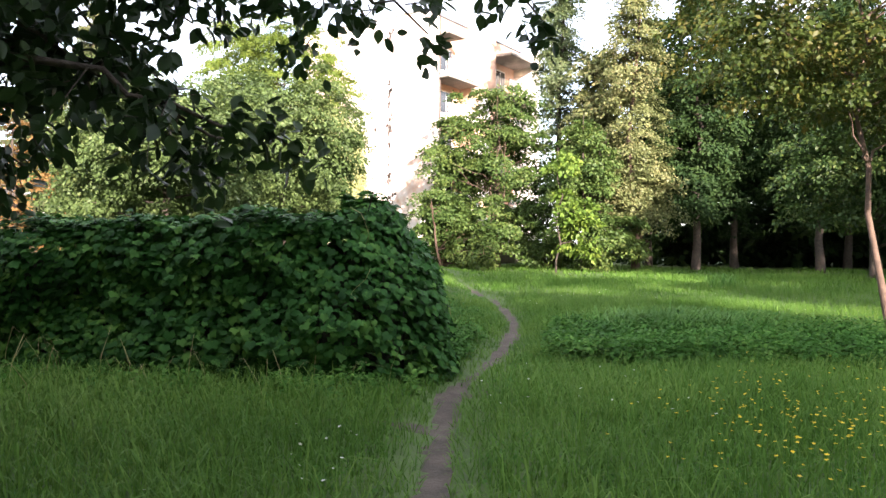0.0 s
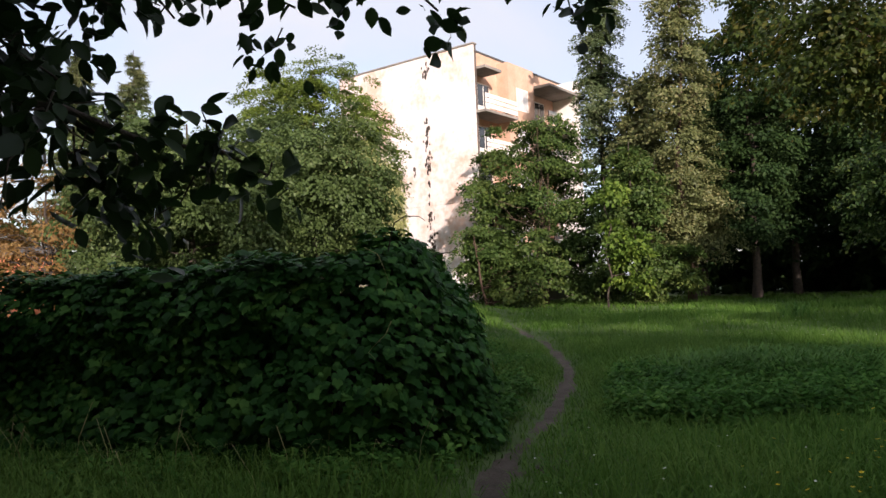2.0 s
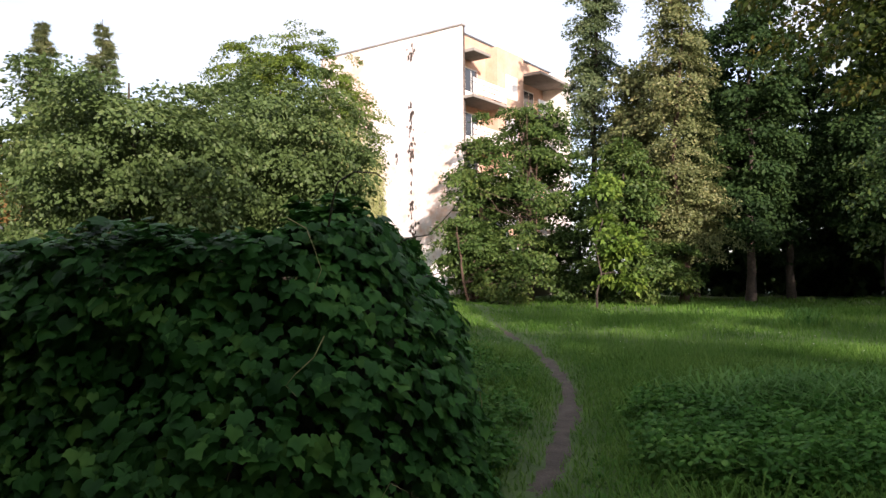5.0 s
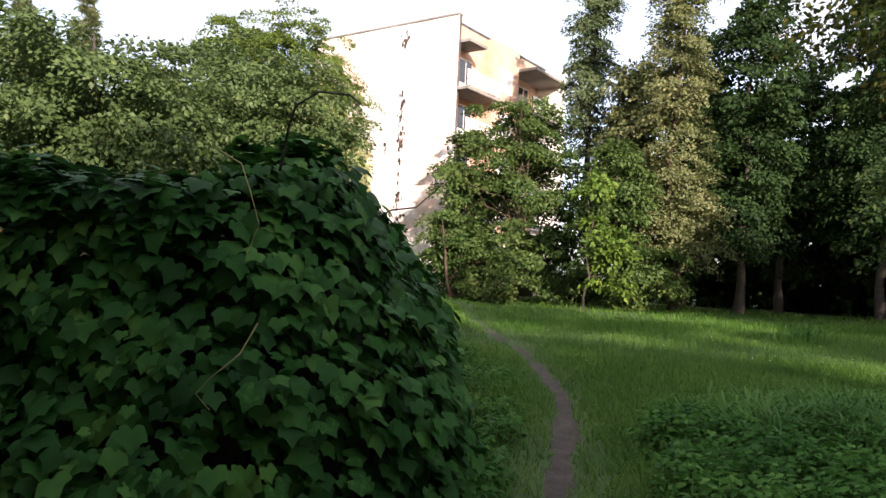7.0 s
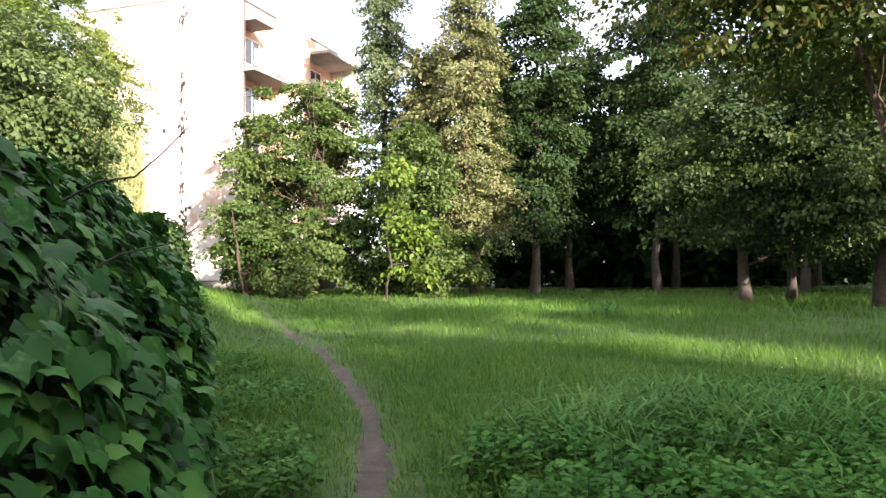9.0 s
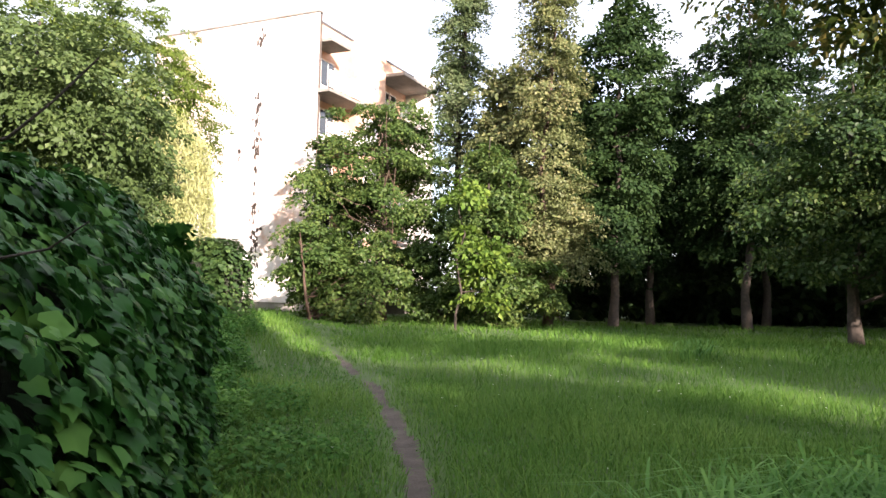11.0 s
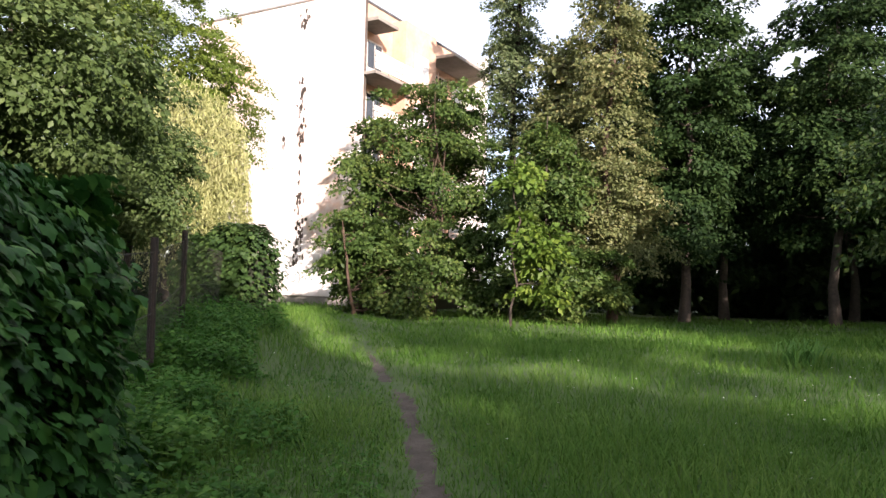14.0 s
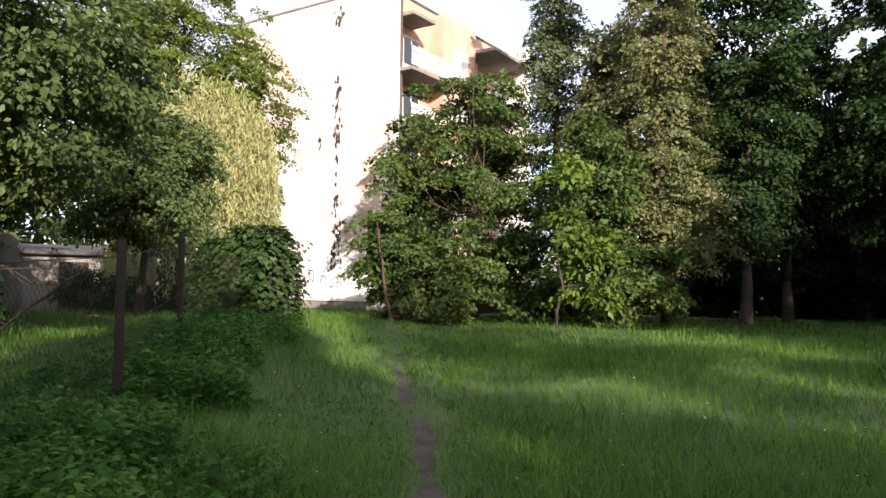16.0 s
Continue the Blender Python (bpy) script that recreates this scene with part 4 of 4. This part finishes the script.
# ---- unseen trees behind the walk, placed so their shade covers the near meadow ----
# the last two, left of the walk, are added to darken the hedge's left end
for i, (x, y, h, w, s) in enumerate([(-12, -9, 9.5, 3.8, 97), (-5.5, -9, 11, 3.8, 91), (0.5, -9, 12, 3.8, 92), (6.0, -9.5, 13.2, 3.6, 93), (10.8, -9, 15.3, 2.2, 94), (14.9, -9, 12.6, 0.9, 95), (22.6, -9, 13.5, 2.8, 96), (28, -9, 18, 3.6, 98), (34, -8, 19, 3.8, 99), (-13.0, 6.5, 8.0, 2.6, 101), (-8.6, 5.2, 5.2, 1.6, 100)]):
    tree("shade_tree", x, y, "unseen leafy tree placed for the shade it casts", [(0, 0, h * 0.55, w, w, h * 0.45), (0.4, 0.4, h * 0.35, w, w, h * 0.32), (0, 0, h * 0.8, w * 0.8, w * 0.8, h * 0.22)], M_WOODS, M_BARK, 0.28, n=1080, per=11, spread=0.6, size=0.62, seed=s, group="trees behind the path", shell=1.4)

# ---- grass and weeds ----


def in_hedge(P):
    return along(P, HEDGE)[0] < 0.40


def sward(name, n, xr, yr, tall, wide, seed, label, form=BLADE, mat=M_GRASS):
    rng = np.random.default_rng(seed)
    P = np.column_stack([rng.uniform(*xr, n), rng.uniform(*yr, n)])
    d, _ = along(P, TRACK)
    keep = (rng.random(n) > worn(P) * 1.15 + np.clip(0.5 - d / 0.35, 0, 0.45) * 0.6) & ~in_hedge(P)
    edge = np.minimum.reduce([P[:, 0] - xr[0], xr[1] - P[:, 0], P[:, 1] - yr[0], yr[1] - P[:, 1]])
    keep &= (rng.random(n) < np.clip((edge + 0.8 * waves(P, 1.1, 15)) / 2.5, 0, 1)) | (P[:, 1] < yr[0] + 1.0)
    P, d = P[keep], d[keep]
    n = len(P)
    short = np.clip(0.35 + d / 1.1, 0.35, 1.0)
    H = tall * rng.uniform(0.45, 1.25, n) * short * (1 + 0.35 * waves(P, 1.4, 14))
    V3 = np.column_stack([P, height(P) - 0.01])
    a = rng.uniform(0, 2 * np.pi, n)
    bend = np.stack([np.cos(a), np.sin(a), np.zeros(n)], 1)
    X = np.stack([-np.sin(a), np.cos(a), np.zeros(n)], 1)
    up = unit(np.array([0, 0, 1.0]) + bend * rng.uniform(0, 0.9, n)[:, None])
    R = np.stack([X, unit(bend), up], 2)
    S = np.stack([wide * rng.uniform(0.6, 1.4, n), H * rng.uniform(0.3, 1.8, n) if form is BLADE else H * rng.uniform(0.2, 0.9, n), H], 1)
    ob = put_np(name, *strew(form, V3, R, S), mat)
    return tagged(ob, label, "grass", kind="stuff")


sward("meadow_grass", 115000, (-6.0, 6.5), (3.2, 21), 0.27, 0.0068, 101, "fresh green long grass beside the path", ARCH)
sward("meadow_grass", 135000, (-12, 14), (5, 33), 0.24, 0.0095, 102, "fresh green long meadow grass")
sward("meadow_grass", 62000, (-26, 34), (24, 52), 0.22, 0.03, 103, "sunlit meadow grass far from the path")


def weeds(n, spots, tall, size, seed, label, form=LEAF6, mat=M_WEED):
    rng = np.random.default_rng(seed)
    pos = []
    for x, y, r, k in spots:
        a, q = rng.uniform(0, 2 * np.pi, k), np.sqrt(rng.random(k)) * r
        pos.append(np.column_stack([x + q * np.cos(a), y + q * np.sin(a)]))
    P = np.vstack(pos)
    P = P[(along(P, TRACK)[0] > 0.33) & ~in_hedge(P)]
    h = tall * rng.uniform(0.5, 1.25, len(P))
    Z = height(P)
    per = n
    Q = np.repeat(np.column_stack([P, Z]), per, 0)
    hh = np.repeat(h, per)
    t = rng.random(len(Q)) ** 0.6
    a = rng.uniform(0, 2 * np.pi, len(Q))
    out = np.stack([np.cos(a), np.sin(a), np.zeros(len(Q))], 1)
    Q = Q + np.column_stack([np.zeros((len(Q), 2)), hh * t]) + out * 0.03
    R = frames(np.array([0, 0, 1.0]) + rng.normal(0, 0.35, Q.shape), out - np.array([0, 0, 0.25]))
    leaves = strew(form, Q, R, size * rng.uniform(0.6, 1.25, len(Q)) * (1.15 - 0.5 * t))
    k = len(P)
    a = rng.uniform(0, 2 * np.pi, k)
    b = np.stack([np.cos(a), np.sin(a), np.zeros(k)], 1)
    stems = strew(BLADE, np.column_stack([P, Z]), np.stack([np.stack([-np.sin(a), np.cos(a), np.zeros(k)], 1), b, np.repeat([[0, 0, 1.0]], k, 0)], 2), np.stack([np.full(k, 0.008), h * 0.1, h], 1))
    ob = put_np("weed_patch", *merge([leaves, stems]), mat)
    return tagged(ob, label, "weeds", kind="stuff")


weeds(20, [(1.2, 10.8, 0.9, 330), (2.3, 11.5, 1.3, 520), (0.85, 12.2, 0.5, 130), (3.7, 11.7, 1.4, 460), (5.4, 12.4, 1.5, 300), (3.4, 13.4, 1.0, 200)], 0.36, 0.088, 111, "patch of leafy nettles in the grass")
weeds(12, [(-0.85, 9.5, 0.45, 200), (-0.96, 10.64, 0.6, 220), (-1.2, 12.65, 0.7, 170), (-1.55, 15.09, 0.9, 220), (-2.4, 17.95, 1.1, 240), (-3.65, 20.6, 1.2, 220), (-1.85, 8.2, 0.5, 90), (-3.45, 8.1, 0.6, 100), (-0.75, 8.5, 0.35, 60), (-5.25, 8.2, 0.8, 110)], 0.26, 0.085, 112, "low broad-leaved weeds along the fence")

weeds(14, [(-2.9, 18.2, 0.7, 200), (-3.4, 20.8, 0.8, 240), (-3.9, 23.0, 0.8, 200), (-2.4, 16.9, 0.6, 150), (-4.2, 25.6, 1.0, 200)], 0.46, 0.09, 114, "tall nettles along the wire fence")
weeds(5, [(0.43, 9.53, 1.5, 700), (0.02, 13.2, 1.6, 700), (-1.44, 16.44, 1.4, 500), (1.06, 17.36, 2.0, 600), (-0.15, 6.8, 1.8, 500), (-3.14, 6.98, 1.8, 400), (2.41, 7.71, 1.8, 400), (-0.9, 20.6, 2.0, 400)], 0.10, 0.05, 113, "small clover and plantain leaves among the grass")


def flowers(spots, tall, size, mat, seed, label):
    """Small flower heads of five petals on thin stems."""
    rng = np.random.default_rng(seed)
    P = np.vstack([np.column_stack([rng.normal(x, r, k), rng.normal(y, r, k)]) for x, y, r, k in spots])
    P = P[(along(P, TRACK)[0] > 0.3) & ~in_hedge(P)]
    k = len(P)
    h = tall * rng.uniform(0.7, 1.2, k)
    head = np.column_stack([P, height(P) + h])
    Q = np.repeat(head, 5, 0)
    a = (np.tile(np.arange(5), k) * 72 + np.repeat(rng.uniform(0, 72, k), 5)) * np.pi / 180
    out = np.stack([np.cos(a), np.sin(a), np.full(len(a), 0.45)], 1)
    R = frames(np.stack([-np.cos(a) * 0.45, -np.sin(a) * 0.45, np.ones(len(a))], 1) + np.repeat(rng.normal(0, 0.25, (k, 3)), 5, 0), out)
    ob = put_np("flower_patch", *strew(LEAF4, Q, R, np.repeat(size * rng.uniform(0.7, 1.2, k), 5)), mat)
    tagged(ob, label, "flowers", kind="stuff")
    a = rng.uniform(0, 2 * np.pi, k)
    st = np.stack([np.stack([-np.sin(a), np.cos(a), np.zeros(k)], 1), np.stack([np.cos(a), np.sin(a), np.zeros(k)], 1), np.repeat([[0, 0, 1.0]], k, 0)], 2)
    ob = put_np("flower_stems", *strew(BLADE, np.column_stack([P, height(P)]), st, np.stack([np.full(k, 0.004), np.full(k, 0.001), h], 1)), M_WEED)
    tagged(ob, "thin green flower stems in the grass", "stems", kind="stuff")


flowers([(1.96, 6.98, 0.5, 75), (1.55, 6, 0.45, 80), (2.73, 8.07, 0.6, 40), (2.25, 6.2, 0.35, 60)], 0.36, 0.016, M_YELLOW, 121, "yellow buttercups in the long grass")
flowers([(-1.15, 5.8, 0.4, 14), (0.71, 7.71, 0.8, 20), (1.56, 17.82, 2.5, 45), (4.68, 22.48, 3, 60), (-2.9, 20.6, 1.5, 20)], 0.24, 0.014, M_WHITE, 122, "tiny white flowers in the grass")



def tufts(spots, tall, wide, seed, label, mat=M_WEED, bend=(0.4, 1.2)):
    """Tall arching grass in bunches."""
    rng = np.random.default_rng(seed)
    P = np.vstack([np.column_stack([rng.normal(x, r, k), rng.normal(y, r, k)]) for x, y, r, k in spots])
    P = P[(along(P, TRACK)[0] > 0.3) & ~in_hedge(P)]
    n = len(P)
    a = rng.uniform(0, 2 * np.pi, n)
    z = np.zeros(n)
    R = np.stack([np.stack([-np.sin(a), np.cos(a), z], 1), np.stack([np.cos(a), np.sin(a), z], 1), np.repeat([[0, 0, 1.0]], n, 0)], 2)
    H = tall * rng.uniform(0.6, 1.25, n)
    ob = put_np("tall_grass", *strew(ARCH, np.column_stack([P, height(P)]), R, np.stack([wide * rng.uniform(0.6, 1.3, n), H * rng.uniform(*bend, n), H], 1)), mat)
    tagged(ob, label, "grass", kind="stuff")


tufts([(1.9, 13.0, 0.30, 420), (2.6, 13.3, 0.32, 380), (1.4, 12.5, 0.22, 170), (2.5, 12.4, 0.35, 260), (3.3, 12.9, 0.3, 180), (6.3, 25.2, 0.25, 120)], 0.52, 0.020, 131, "tall arching tufts of coarse green grass", M_TUFT, (0.8, 1.6))
tufts([(-3.1, 7.53, 0.7, 900), (-4.57, 8.07, 0.7, 700), (-1.81, 7.35, 0.5, 500), (1.75, 6.8, 0.9, 1100), (-2.25, 6, 0.7, 1000), (3.07, 8.62, 0.9, 900), (-3.65, 6.6, 0.9, 1100), (0.65, 5.6, 0.6, 600), (-1.55, 5, 0.5, 400), (1.05, 8.26, 0.7, 500)], 0.34, 0.009, 132, "long bending grass near the overgrown fence", M_GRASS)
tufts([(-3.65, 8.2, 0.5, 26), (-5.05, 8.2, 0.5, 22), (-1.65, 8.2, 0.4, 12), (-6.25, 8.4, 0.5, 14)], 0.62, 0.006, 133, "dry straw stems before the hedge", M_STRAW)


def tendril(line, r0, r1, mat, label):
    put_np("tendril", *[(v - np.array([*HEDGE[len(HEDGE) // 2], 0]), f) for v, f in [tube(np.array(line), np.linspace(r0, r1, len(line)), 6)]][0], mat, hedge, label)


tendril([(-1.75, 11.27, 1.72), (-1.53, 11.22, 1.84), (-1.35, 11.17, 1.86), (-1.23, 11.17, 1.97), (-1.11, 11.17, 2.1)], 0.008, 0.003, M_BARK, "bare dark twig")
tendril([(-1.6, 11.07, 1.38), (-1.37, 11.02, 1.50), (-1.15, 11.02, 1.55), (-1.03, 10.97, 1.62)], 0.006, 0.002, M_BARK, "bare dark twig")
tendril([(-1.57, 8.97, 1.80), (-1.51, 8.87, 1.95), (-1.47, 8.82, 2.03), (-1.37, 8.79, 2.08), (-1.25, 8.79, 2.07), (-1.2, 8.8, 2.03)], 0.007, 0.003, M_BARK, "curled dark vine shoot")
tendril([(-1.67, 8.57, 1.82), (-1.55, 8.52, 1.76), (-1.5, 8.49, 1.66), (-1.46, 8.48, 1.55), (-1.5, 8.49, 1.45)], 0.0035, 0.0015, M_STRAW, "pale dry vine stem")
tendril([(-1.45, 8.49, 1.22), (-1.49, 8.45, 1.12), (-1.59, 8.44, 1.03), (-1.63, 8.44, 0.98), (-1.58, 8.44, 0.93)], 0.0035, 0.0015, M_STRAW, "pale dry vine stem")
tendril([(-1, 10.07, 0.1), (-0.87, 10.07, 0.35), (-0.8, 10.02, 0.62), (-0.83, 10.02, 0.8)], 0.005, 0.002, M_STRAW, "pale dry vine stem")
